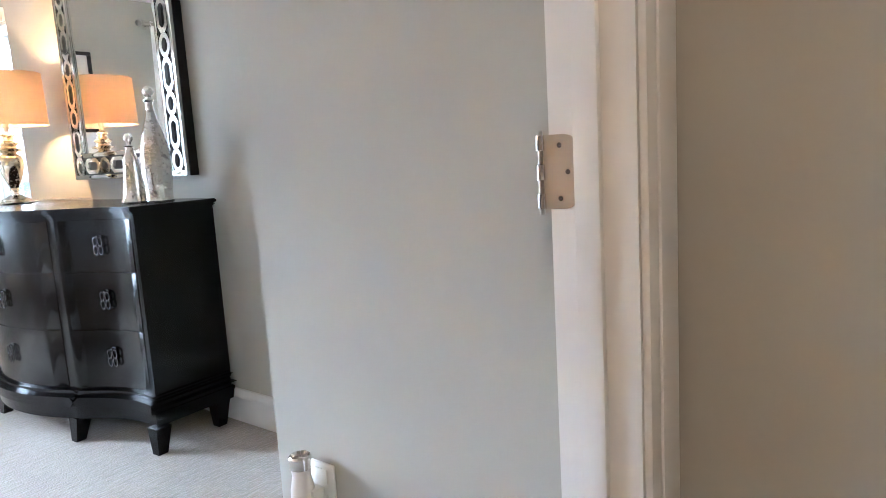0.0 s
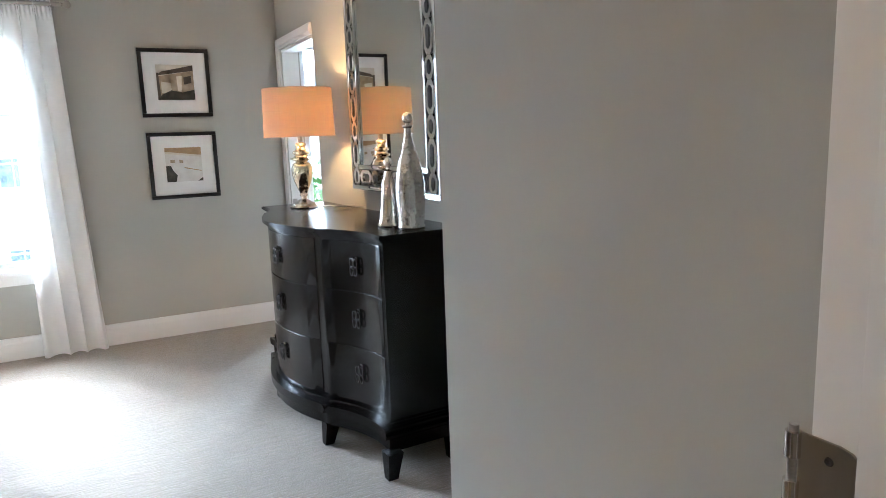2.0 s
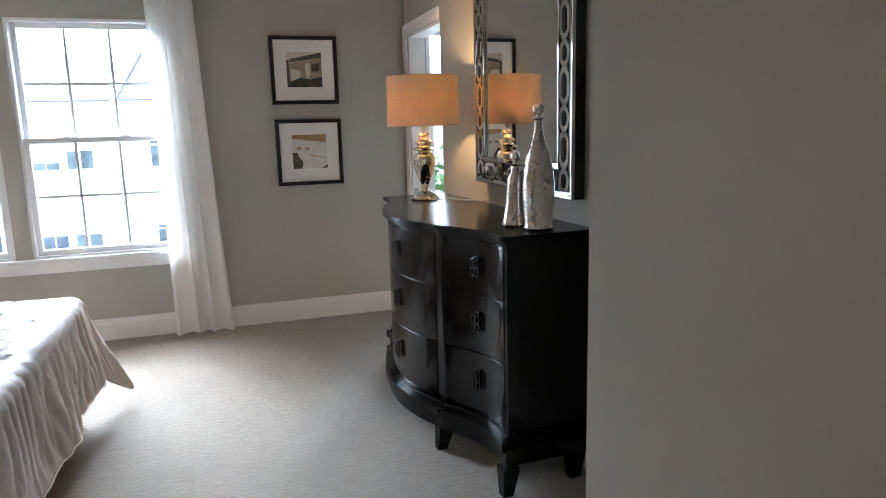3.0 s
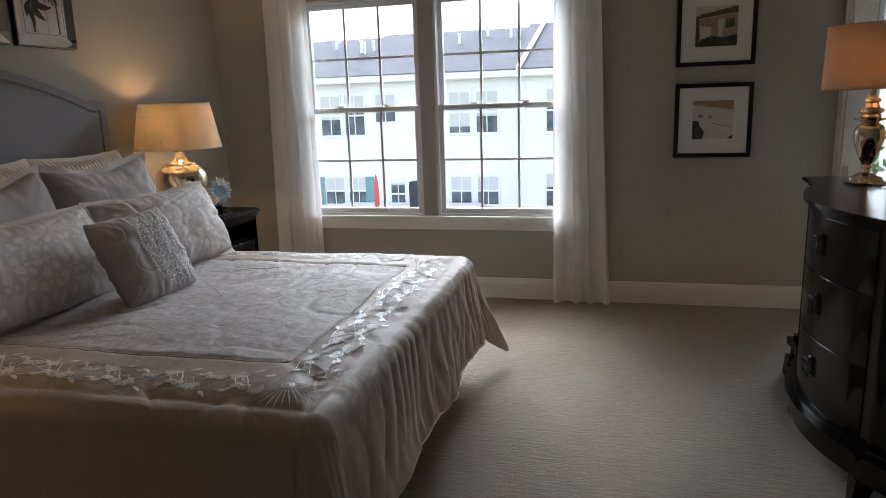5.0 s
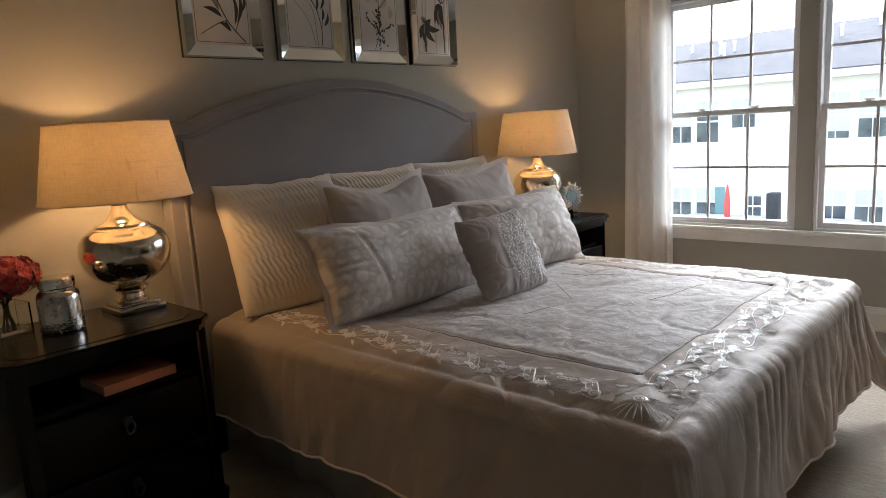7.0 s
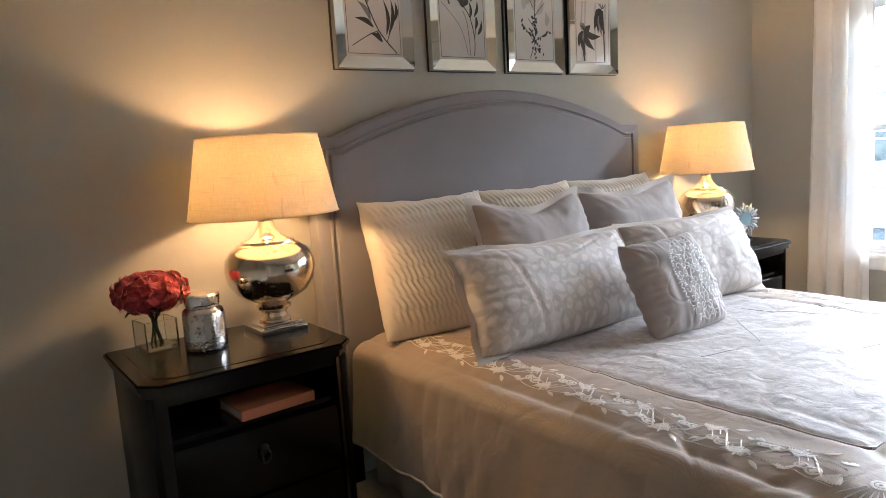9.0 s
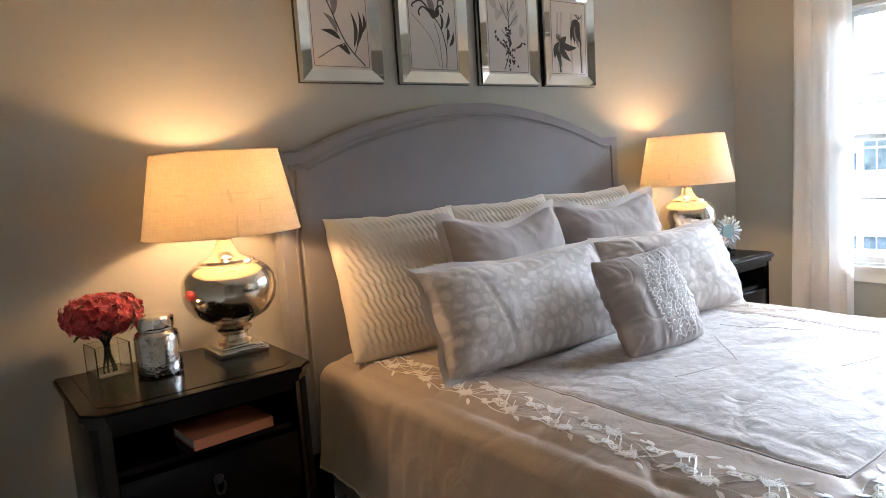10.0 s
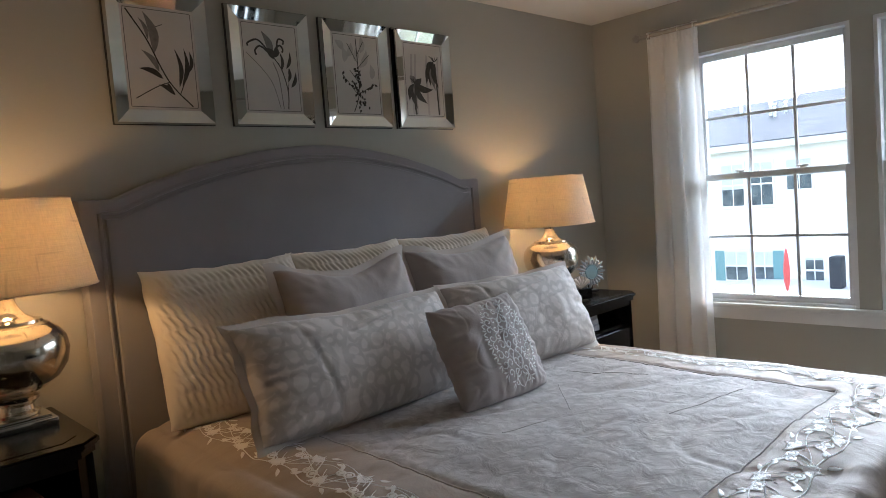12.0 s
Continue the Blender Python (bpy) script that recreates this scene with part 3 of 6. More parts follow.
def damask(name, light, dark, size=0.17, amount=1.0):
    """A two-tone woven damask of mirrored scrolls."""
    m = surface(name, light, 0.62, scale=7, mix=0.3, bump=0.1, bump_scale=700, sheen=0.3, spec=0.35)
    n, l = m.node_tree.nodes, m.node_tree.links
    co = n.new("ShaderNodeTexCoord")
    sep = n.new("ShaderNodeSeparateXYZ")
    l.new(co.outputs["UV"], sep.inputs[0])

    def fold(sock, period):
        k = n.new("ShaderNodeMath")
        k.operation = "PINGPONG"
        k.inputs[1].default_value = period
        l.new(sock, k.inputs[0])
        return k.outputs[0]

    def calc(op, a, b=None, c=None):
        k = n.new("ShaderNodeMath")
        k.operation = op
        for q, v in enumerate((a, b, c)):
            if v is None:
                continue
            if isinstance(v, (int, float)):
                k.inputs[q].default_value = v
            else:
                l.new(v, k.inputs[q])
        return k.outputs[0]

    # mirrored cells of scrolls between two ogee bands; the cloth pulls the drawing a little askew
    ns = n.new("ShaderNodeTexNoise")
    ns.inputs["Scale"].default_value, ns.inputs["Detail"].default_value = 5.0 / size, 2
    l.new(co.outputs["UV"], ns.inputs["Vector"])
    pull_by = calc("MULTIPLY", calc("SUBTRACT", ns.outputs["Fac"], 0.5), 0.16)
    px = calc("ADD", calc("DIVIDE", fold(sep.outputs[0], size / 2), size), pull_by)
    py = calc("SUBTRACT", calc("DIVIDE", fold(sep.outputs[1], size * 0.8), size), pull_by)
    near = None
    for cx, cy, r in ((0.0, 0.13, 0.085), (0.17, 0.10, 0.06), (0.24, 0.24, 0.075), (0.10, 0.30, 0.07), (0.0, 0.42, 0.06), (0.13, 0.47, 0.085),
                      (0.30, 0.40, 0.08), (0.20, 0.63, 0.075), (0.04, 0.60, 0.055), (0.36, 0.58, 0.06), (0.33, 0.04, 0.07), (0.44, 0.22, 0.05), (0.08, 0.75, 0.06), (0.46, 0.72, 0.08)):
        d = calc("SQRT", calc("ADD", calc("POWER", calc("SUBTRACT", px, cx), 2.0), calc("POWER", calc("SUBTRACT", py, cy), 2.0)))
        d = calc("ABSOLUTE", calc("SUBTRACT", d, r * 1.15))
        near = d if near is None else calc("MINIMUM", near, d)
    wave = calc("MULTIPLY_ADD", calc("COSINE", calc("MULTIPLY", py, math.pi / 0.8)), 0.17, 0.26)
    near = calc("MINIMUM", near, calc("MULTIPLY", calc("ABSOLUTE", calc("SUBTRACT", px, wave)), 0.75))
    mr = n.new("ShaderNodeMapRange")
    mr.interpolation_type = "SMOOTHSTEP"
    mr.inputs["From Min"].default_value, mr.inputs["From Max"].default_value = 0.036, 0.012
    mr.inputs["To Max"].default_value = amount
    l.new(near, mr.inputs["Value"])
    base = bsdf(m).inputs["Base Color"].links[0].from_socket
    mx = n.new("ShaderNodeMix")
    mx.data_type = "RGBA"
    mx.inputs[7].default_value = (*dark, 1)
    l.new(mr.outputs["Result"], mx.inputs[0])
    l.new(base, mx.inputs[6])
    l.new(mx.outputs[2], bsdf(m).inputs["Base Color"])
    return m


DAMASK = damask("silver_damask", (0.52, 0.48, 0.46), (0.415, 0.38, 0.36), 0.34, 0.9)
PILLOWDAMASK = damask("cream_damask", (0.71, 0.65, 0.605), (0.535, 0.485, 0.445), 0.34, 0.9)
wrinkled(DAMASK, 13, 0.008)
wrinkled(SATIN, 7, 0.009, (1, 1, 0.75))
wrinkled(PILLOWDAMASK, 9, 0.005)
CREAM = surface("cream_seersucker", (0.76, 0.70, 0.60), 0.8, second=(0.72, 0.66, 0.56), scale=12, mix=0.4, bump=0.2, bump_scale=500, sheen=0.2)
SHAMTRIM = surface("pale_cotton_edge", (0.66, 0.60, 0.54), 0.75, scale=8, mix=0.4, bump=0.15, bump_scale=700)
GREYSHAM = surface("grey_cotton", (0.44, 0.39, 0.365), 0.75, second=(0.415, 0.366, 0.343), scale=6, mix=0.4, bump=0.15, bump_scale=700, sheen=0.25)

wrinkled(GREYSHAM, 5, 0.007)
wrinkled(SKIRT, 10, 0.012, (1, 1, 0.2))
BX0, BX1, BY, BT = 1.44, 3.22, 2.13, 0.655      # edges of the bed's top
DROP_SIDE, DROP_FOOT = 0.47, 0.50
PX0, PX1, PY = 1.71, 2.955, 1.945              # the quilted panel


def drape(a, b):
    """The comforter's surface at cloth place (a, b): flat on top, over a soft edge, down the sides in folds."""
    ox = max(BX0 - a, a - BX1, 0.0)
    sx = -1 if a < BX0 else 1
    oy = max(b - BY, 0.0)
    d = math.hypot(ox, oy)
    x, y = min(max(a, BX0), BX1), min(b, BY)
    puff = 0.012 * noise.noise((a * 3.1, b * 3.1, 3)) + 0.004 * noise.noise((a * 9, b * 9, 8))
    # long soft creases and short dimples on the top
    puff -= 0.005 * max(0, 1 - abs(noise.noise((a * 2.3 + b * 1.2, b * 2.6, 21))) * 11)
    puff -= 0.004 * max(0, 1 - abs(noise.noise((a * 3.1 - b * 1.2, b * 6.0, 44))) * 12) * max(0, noise.noise((a * 2, b * 2, 70)) + 0.1) * 3
    puff += 0.0025 * noise.noise((a * 14, b * 22, 61))
    inset = min(a - BX0, BX1 - a, BY - b)
    if d == 0:
        edge = max(0.0, 1 - inset / 0.12)
        # the quilted panel swells; the seam round it dips
        seam = min(abs(a - PX1), abs(a - PX0)) if b < PY else 9
        seam = min(seam, abs(b - PY) if PX0 < a < PX1 else 9)
        puff -= 0.007 * max(0, 1 - seam / 0.02)
        return Vector((x, y, BT + puff - 0.022 * edge ** 2))
    ux, uy = (sx * ox / d, oy / d)
    s = (a if oy > ox else b) if not (ox and oy) else a * 0 + (BX1 if sx > 0 else BX0) + (BY - 0) + math.atan2(oy, ox) * 0.35
    r = 0.085
    if d < r * math.pi / 2:
        t = d / r
        out, z = r * math.sin(t), -r * (1 - math.cos(t)) - 0.022 * (1 - t / 1.6)
    else:
        t = d - r * math.pi / 2
        both = min(ox, oy) / max(ox, oy)
        flare = 0.10 + 0.34 * both ** 1.5
        out, z = r + t * math.sin(flare), -r - t * math.cos(flare)
    k = min(1.0, d / 0.4)
    foot = oy > ox
    # hanging folds: broad bulges between sharp creases, and fine puckers that start at the edge
    lane = s * (11.0 if foot else 7.0) + 3.2 * noise.noise((s * 1.7, d * 1.2, 5))
    bulge = (abs(math.sin(lane)) ** 0.8 - 0.6) * (0.6 + 0.9 * noise.noise((s * 2.6, d * 0.8, 77)))
    lane = s * (27.0 if foot else 17.0) + 5.0 * noise.noise((s * 2.3, d * 1.8, 6))
    fine = abs(math.sin(lane)) ** 0.7 - 0.55
    out += k ** 1.3 * (0.020 * bulge + 0.026 * noise.noise((s * 3.0, d * 2.0, 2)))
    out += min(1.0, d / 0.16) * (0.011 if foot else 0.008) * fine * (0.55 + noise.noise((s * 2.2, d * 3.0, 15)))
    out += k * 0.008 * noise.noise((s * 15.0 + d * 4, d * 6.0, 12))
    z += 0.014 * k * noise.noise((s * 5.0, d * 2, 31)) + puff * 0.6
    return Vector((x + ux * out, y + uy * out, max(BT + z, 0.035)))


def comforter(parent):
    a0, a1, b0, b1 = BX0 - DROP_SIDE, BX1 + DROP_SIDE, 0.16, BY + DROP_FOOT
    na, nb = 340, 320
    verts, faces, uvs, mats = [], [], [], []
    for j in range(nb + 1):
        for i in range(na + 1):
            a, b = a0 + (a1 - a0) * i / na, b0 + (b1 - b0) * j / nb
            verts.append(drape(a, b))
            uvs.append((a, b))
    for j in range(nb):
        for i in range(na):
            k = j * (na + 1) + i
            faces.append((k, k + 1, k + na + 2, k + na + 1))
            a, b = uvs[k]
            mats.append(1 if PX0 < a < PX1 and b < PY else 0)
    me = bpy.data.meshes.new("comforter")
    me.from_pydata([tuple(v) for v in verts], [], faces)
    me.materials.append(SATIN)
    me.materials.append(DAMASK)
    me.polygons.foreach_set("material_index", mats)
    me.polygons.foreach_set("use_smooth", [True] * len(faces))
    lay = me.uv_layers.new(name="cloth")
    for p in me.polygons:
        for li in p.loop_indices:
            lay.data[li].uv = uvs[me.loops[li].vertex_index]
    ob = new("comforter", me)
    md = ob.modifiers.new("cloth", "SOLIDIFY")
    md.thickness, md.offset = 0.02, -1
    ob.parent = parent
    return ob


bed = thing("bed", pose(0, 0, 0), "king bed with an arched grey upholstered headboard", "bed")


def arch(x):
    """The headboard's outline."""
    c = max(0.0, (0.88 - abs(x - 2.355)) / 0.88)
    return 1.472 + 0.188 * (c * c * (3 - 2 * c)) ** 0.45


def headboard_slab(x0, x1, drop, y0, y1, bevel):
    bm = bmesh.new()
    n = 64
    front = []
    for i in range(n + 1):
        x = x0 + (x1 - x0) * i / n
        front.append((x, arch(x) - drop))
    prof = [(y0, 0.0), (y1 - bevel, 0.0), (y1 - bevel * 0.3, bevel * 0.3), (y1, bevel)]
    rings = []
    for y, inset in prof:
        ring = [bm.verts.new((min(max(x, x0 + inset), x1 - inset), y, z - inset)) for x, z in front]
        ring += [bm.verts.new((x1 - inset, y, 0.25)), bm.verts.new((x0 + inset, y, 0.25))]
        rings.append(ring)
    for lo, hi in zip(rings, rings[1:]):
        for i in range(len(lo)):
            j = (i + 1) % len(lo)
            bm.faces.new((lo[i], lo[j], hi[j], hi[i]))
    bm.faces.new(rings[0])
    bm.faces.new(rings[-1][::-1])
    return bm


hb = part("headboard", headboard_slab(1.335, 3.375, 0.0, 0.012, 0.085, 0.02), LINEN, bed, "arched grey upholstered headboard")
part("panel", headboard_slab(1.416, 3.294, 0.070, 0.085, 0.100, 0.016), LINEN, hb)
bm = bmesh.new()
edge = [(1.40, 0.087, 0.3)] + [(1.40 + 1.91 * i / 60, 0.087, arch(1.40 + 1.91 * i / 60) - 0.050) for i in range(61)] + [(3.31, 0.087, 0.3)]
tube(bm, edge, 0.0075, 8)
part("piping", bm, LINEN, hb)
for x in (1.40, 3.25):
    part("leg", boxes((x, x + 0.06, 0.02, 0.08, 0.0, 0.26), bevel=0.004), BLACKWOOD, bed)
part("mattress", boxes((BX0 + 0.02, BX1 - 0.02, 0.1, BY - 0.01, 0.34, BT - 0.04), bevel=0.05), CREAM, bed)
part("box_spring", boxes((BX0 + 0.03, BX1 - 0.03, 0.1, BY - 0.02, 0.1, 0.338), bevel=0.02), SKIRT, bed)


def bed_skirt():
    bm = bmesh.new()
    path = [(BX1 - 0.005, 0.11 + 2.0 * i / 140) for i in range(141)]
    path += [(BX1 - 0.005 - (BX1 - BX0 - 0.01) * i / 130, BY + 0.0) for i in range(131)]
    path += [(BX0 + 0.005, BY - 0.02 - 2.0 * i / 140) for i in range(141)]
    lo, hi = [], []
    for i, (x, y) in enumerate(path):
        w = 0.010 * math.sin(i * 0.42) + 0.006 * noise.noise((i * 0.09, 0, 4))
        pleat = 0.012 if i % 47 in (0, 1) else 0.0
        nx = 1 if i < 141 else (-1 if i > 271 else 0)
        ny = 0 if nx else 1
        o = w - pleat
        lo.append(bm.verts.new((x + nx * o * 1.4, y + ny * o * 1.4, 0.008)))
        hi.append(bm.verts.new((x + nx * o * 0.4, y + ny * o * 0.4, 0.36)))
    for i in range(len(path) - 1):
        bm.faces.new((lo[i], lo[i + 1], hi[i + 1], hi[i]))
    ob = part("bed_skirt", bm, SKIRT, bed, "plain taupe bed skirt")
    ob.modifiers.new("cloth", "SOLIDIFY").thickness = 0.003


bed_skirt()
quilt = thing("comforter", pose(0, 0, 0), "taupe satin comforter with silver embroidered border", "comforter")
comforter(quilt).name = "quilt"


def on_quilt(a, b, lift=0.0022):
    p = drape(a, b)
    e = 0.01
    n = (drape(a + e, b) - drape(a - e, b)).cross(drape(a, b + e) - drape(a, b - e)).normalized()
    return p + n * lift, n


def ribbon(bm, pts, widths, normals):
    """A slightly domed strip of thread along pts."""
    rows = []
    for i, p in enumerate(pts):
        d = (pts[min(i + 1, len(pts) - 1)] - pts[max(i - 1, 0)]).normalized()
        s = d.cross(normals[i]).normalized() * widths[i] / 2
        rows.append([bm.verts.new(p - s - normals[i] * 0.0004), bm.verts.new(p + normals[i] * 0.0006), bm.verts.new(p + s - normals[i] * 0.0004)])
    for a, b in zip(rows, rows[1:]):
        bm.faces.new((a[0], a[1], b[1], b[0]))
        bm.faces.new((a[1], a[2], b[2], b[1]))


def stitched(bm, curve, place, w0, w1, steps):
    """curve(t) gives a place on the cloth; place lifts it onto the surface."""
    pts, ns, ws = [], [], []
    for i in range(steps + 1):
        t = i / steps
        p, n = place(*curve(t))
        pts.append(p)
        ns.append(n)
        ws.append(w0 + (w1 - w0) * math.sin(math.pi * t))
    ribbon(bm, pts, ws, ns)


def motif(bm, place, cx, cy, ang, flip, size, rng):
    """One repeat of the border: two filled buds, a comb of leaves, and long stems that sweep past."""
    ca, sa = math.cos(ang), math.sin(ang)

    def loc(u, v):
        v *= flip
        return cx + size * (u * ca - v * sa), cy + size * (u * sa + v * ca)

    # stems that swing from one side of the band to the other
    for off, w in ((0.0, 0.0046), (0.22, 0.0034)):
        stitched(bm, lambda t: loc(-1.15 + 2.3 * t, 0.62 * math.sin(t * 6.28 + off * 2) + off - 0.1), place, 0.003, w, 22)
    # two buds, each a closed coil of satin stitch
    for u, v, r in ((-0.42, -0.28, 0.20), (-0.02, -0.36, 0.24)):
        stitched(bm, lambda t: loc(u + r * math.cos(6.28 * t), v + r * 0.72 * math.sin(6.28 * t)), place, 0.005, 0.007, 14)
        stitched(bm, lambda t: loc(u - r * 0.6 + 1.2 * r * t, v), place, 0.002, 0.016, 6)
    # a comb of narrow leaves beyond the stem
    for k in range(8):
        a = 0.75 + 0.16 * k + rng.uniform(-0.06, 0.06)
        u, ln = 0.15 + 0.11 * k, 0.52 - 0.03 * abs(k - 4)
        stitched(bm, lambda t: loc(u + ln * t * math.cos(a), -0.75 + ln * t * math.sin(a) + 0.1 * t * t), place, 0.0015, 0.0085, 6)
    for u, v, a, ln in ((-0.95, 0.35, 1.0, 0.45), (-0.75, 0.30, 0.6, 0.42), (0.35, 0.62, -0.5, 0.5), (0.6, 0.75, -0.9, 0.42), (-0.3, 0.85, 0.2, 0.5), (-0.9, -0.75, 0.5, 0.45)):
        a += rng.uniform(-0.25, 0.25)
        stitched(bm, lambda t: loc(u + ln * t * math.cos(a), v + ln * t * math.sin(a) + 0.18 * t * t), place, 0.0015, 0.013, 6)


def border():
    rng = random.Random(2)
    for (cx0, cy0), (cx1, cy1), count in (((3.115, 0.26), (3.115, 1.96), 16), ((3.02, 2.045), (1.62, 2.045), 13), ((1.555, 1.96), (1.555, 0.26), 16)):
        bm = bmesh.new()
        ang = math.atan2(cy1 - cy0, cx1 - cx0)
        long = math.hypot(cx1 - cx0, cy1 - cy0)
        for k in range(count):
            t = (k + 0.5) / count
            motif(bm, on_quilt, cx0 + (cx1 - cx0) * t, cy0 + (cy1 - cy0) * t, ang + rng.uniform(-0.06, 0.06), 1 if k % 2 else -1, 0.070, rng)
        # continuous vines the whole length of the band
        for off, amp, beat, wd in ((-0.05, 0.010, 21, 0.0036), (0.045, 0.012, 24, 0.0036), (0.0, 0.030, 17, 0.0032), (0.012, 0.034, 13, 0.003)):
            def vine(t):
                o = off + amp * math.sin(t * long * beat)
                return cx0 + (cx1 - cx0) * t - math.sin(ang) * o, cy0 + (cy1 - cy0) * t + math.cos(ang) * o
            stitched(bm, vine, on_quilt, wd * 0.8, wd, int(long * 70))
        tagged(part("embroidery", bm, THREAD, quilt, "silver-white embroidered scrolls"), kind="stuff")
    for cx in (3.125, 1.55):
        bm = bmesh.new()
        s = 1 if cx > 2 else -1
        for k in range(13):
            a = -0.7 + k * 0.24
            stitched(bm, lambda t: (cx + s * (0.026 + 0.07 * t) * math.cos(a), 2.03 + (0.026 + 0.07 * t) * math.sin(a)), on_quilt, 0.001, 0.0048, 8)
        for r in (0.016, 0.007):
            stitched(bm, lambda t: (cx + r * math.cos(6.28 * t), 2.03 + r * math.sin(6.28 * t)), on_quilt, 0.007, 0.007, 16)
        tagged(part("embroidery", bm, THREAD, quilt, "silver-white embroidered corner fan"), kind="stuff")
    bm = bmesh.new()
    n = 64
    path = [(PX1, 0.3 + (PY - 0.3) * i / n) for i in range(n + 1)] + [(PX1 - (PX1 - PX0) * i / n, PY) for i in range(1, n + 1)] + [(PX0, PY - (PY - 0.3) * i / n) for i in range(1, n + 1)]
    tube(bm, [on_quilt(a, b, 0.001)[0] for a, b in path], 0.0042, 6)
    part("piping", bm, DAMASK, quilt)
    # pale corded hem along the hanging edges
    for a0, b0, a1, b1 in ((BX1 + DROP_SIDE, 0.17, BX1 + DROP_SIDE, BY), (BX1, BY + DROP_FOOT, BX0, BY + DROP_FOOT)):
        bm = bmesh.new()
        tube(bm, [drape(a0 + (a1 - a0) * t / 120, b0 + (b1 - b0) * t / 120) for t in range(121)], 0.0055, 6)
        part("hem", bm, SHAMTRIM, quilt, "pale corded hem")
    # short straight quilting seams across the panel
    for a0, b0, a1, b1 in ((2.10, 1.12, 2.33, 1.34), (2.62, 1.30, 2.45, 1.33), (1.95, 1.05, 1.85, 1.35), (2.20, 1.62, 1.85, 1.70)):
        bm = bmesh.new()
        tube(bm, [on_quilt(a0 + (a1 - a0) * t / 12, b0 + (b1 - b0) * t / 12, 0.0)[0] for t in range(13)], 0.002, 6)
        part("seam", bm, DAMASK, quilt)


border()


# ---- pillows ----
def pillow(name, m, w, h, d, material, label, flange=0.0, ruffle=0.0, seed=0.0, n=56, trim=None, medallion=False, slump=0.0, crease=False):
    ob = thing(name, m, label, "pillow", "pillows on the bed")

    def at(u, v, side):
        k = ((1 - abs(u) ** 3.2) * (1 - abs(v) ** 2.8))
        t = d / 2 * max(k, 0) ** 0.42
        x = w / 2 * u * (1 - 0.05 * (1 - v * v))
        z = h / 2 + h / 2 * v * (1 + (0.06 if v < 0 else -0.07) * (1 - u * u))
        x += 0.007 * noise.noise((v * 4, seed, 2.0)) * u
        z += 0.007 * noise.noise((u * 4, seed, 7.0)) * max(v, 0)
        z -= slump * (v + 1) / 2 * (0.5 - 0.5 * math.cos(math.pi * (1 - abs(u)))) * h
        wr = 0.008 * noise.noise((u * 2.5, v * 2.5, seed)) + 0.004 * noise.noise((u * 6, v * 3, seed + 3)) * (0.4 + abs(u))
        wr -= 0.002 * max(0, 1 - abs(noise.noise((u * 2.2 + v, v * 1.8 - u * 0.6, seed + 11))) * 9) * max(k, 0) ** 0.3
        # creases that run out from the four corners
        for cu, cv in ((-1, -1), (1, -1), (1, 1), (-1, 1)):
            rr = math.hypot(u - cu, v - cv)
            if rr < 1.1:
                wr += 0.0055 * min(1.0, w / 0.6) * math.sin(math.atan2(v - cv, u - cu) * 15 + seed * 3 + cu + 2 * cv) * math.exp(-rr / 0.38) * min(1, rr * 5)
        edge = max(abs(u), abs(v))
        along = v if abs(u) > abs(v) else u
        wr += 0.012 * max(0, (edge - 0.62) / 0.38) * noise.noise((along * 9, edge * 1.5, seed + 40))
        if crease:
            wr -= 0.007 * max(0, 1 - abs(u - 0.52 - 0.10 * v) / 0.035) + 0.005 * max(0, 1 - abs(v - 0.55 + 0.5 * u) / 0.05) * (u < 0.2)
        if ruffle:
            row = (v + 1) * 5.2 + 0.22 * noise.noise((u * 2, v * 2, seed))
            fr = row - math.floor(row)
            env = math.sin(math.pi * fr) ** 0.6
            ph = u * 74 + 2.2 * math.cos(math.pi * fr) + math.floor(row) * 2.4 + 2.2 * noise.noise((u * 3, row * 0.7, seed))
            wr = wr * 0.6 + ruffle * env * (0.35 + 0.65 * math.sin(ph))
        t = max(t + wr * min(1, k * 3), 0.0)
        return Vector((x, side * t, z))

    verts, faces, uvs = [], [], []
    for side in (1, -1):
        off = len(verts)
        for j in range(n + 1):
            for i in range(n + 1):
                u, v = -1 + 2 * i / n, -1 + 2 * j / n
                verts.append(tuple(at(u, v, side)))
                uvs.append((u * w / 2, v * h / 2))
        for j in range(n):
            for i in range(n):
                k = off + j * (n + 1) + i
                q = (k, k + 1, k + n + 2, k + n + 1)
                faces.append(q if side < 0 else q[::-1])
    me = bpy.data.meshes.new("cover")
    me.from_pydata(verts, [], faces)
    me.materials.append(material)
    me.polygons.foreach_set("use_smooth", [True] * len(faces))
    lay = me.uv_layers.new(name="cloth")
    for p in me.polygons:
        for li in p.loop_indices:
            lay.data[li].uv = uvs[me.loops[li].vertex_index]
    c = new("cover", me)
    c.parent = ob
    if flange:
        bm = bmesh.new()
        ring = []
        seg = 40
        for q in range(4):
            for i in range(seg):
                s = -1 + 2 * i / seg
                ring.append([(s, -1), (1, s), (-s, 1), (-1, -s)][q])
        inner, outer = [], []
        for k, (u, v) in enumerate(ring):
            p = at(u, v, 1)
            o = Vector((u if abs(u) == 1 else u * 0.98, 0, v if abs(v) == 1 else v * 0.98))
            o = Vector((o.x * flange, 0.010 * math.sin(k * 0.35 + seed) + 0.012 * noise.noise((k * 0.12, seed, 0)), o.z * flange))
            inner.append(p * 0.985 + Vector((0, 0, h * 0.0075)))
            outer.append(p + o)
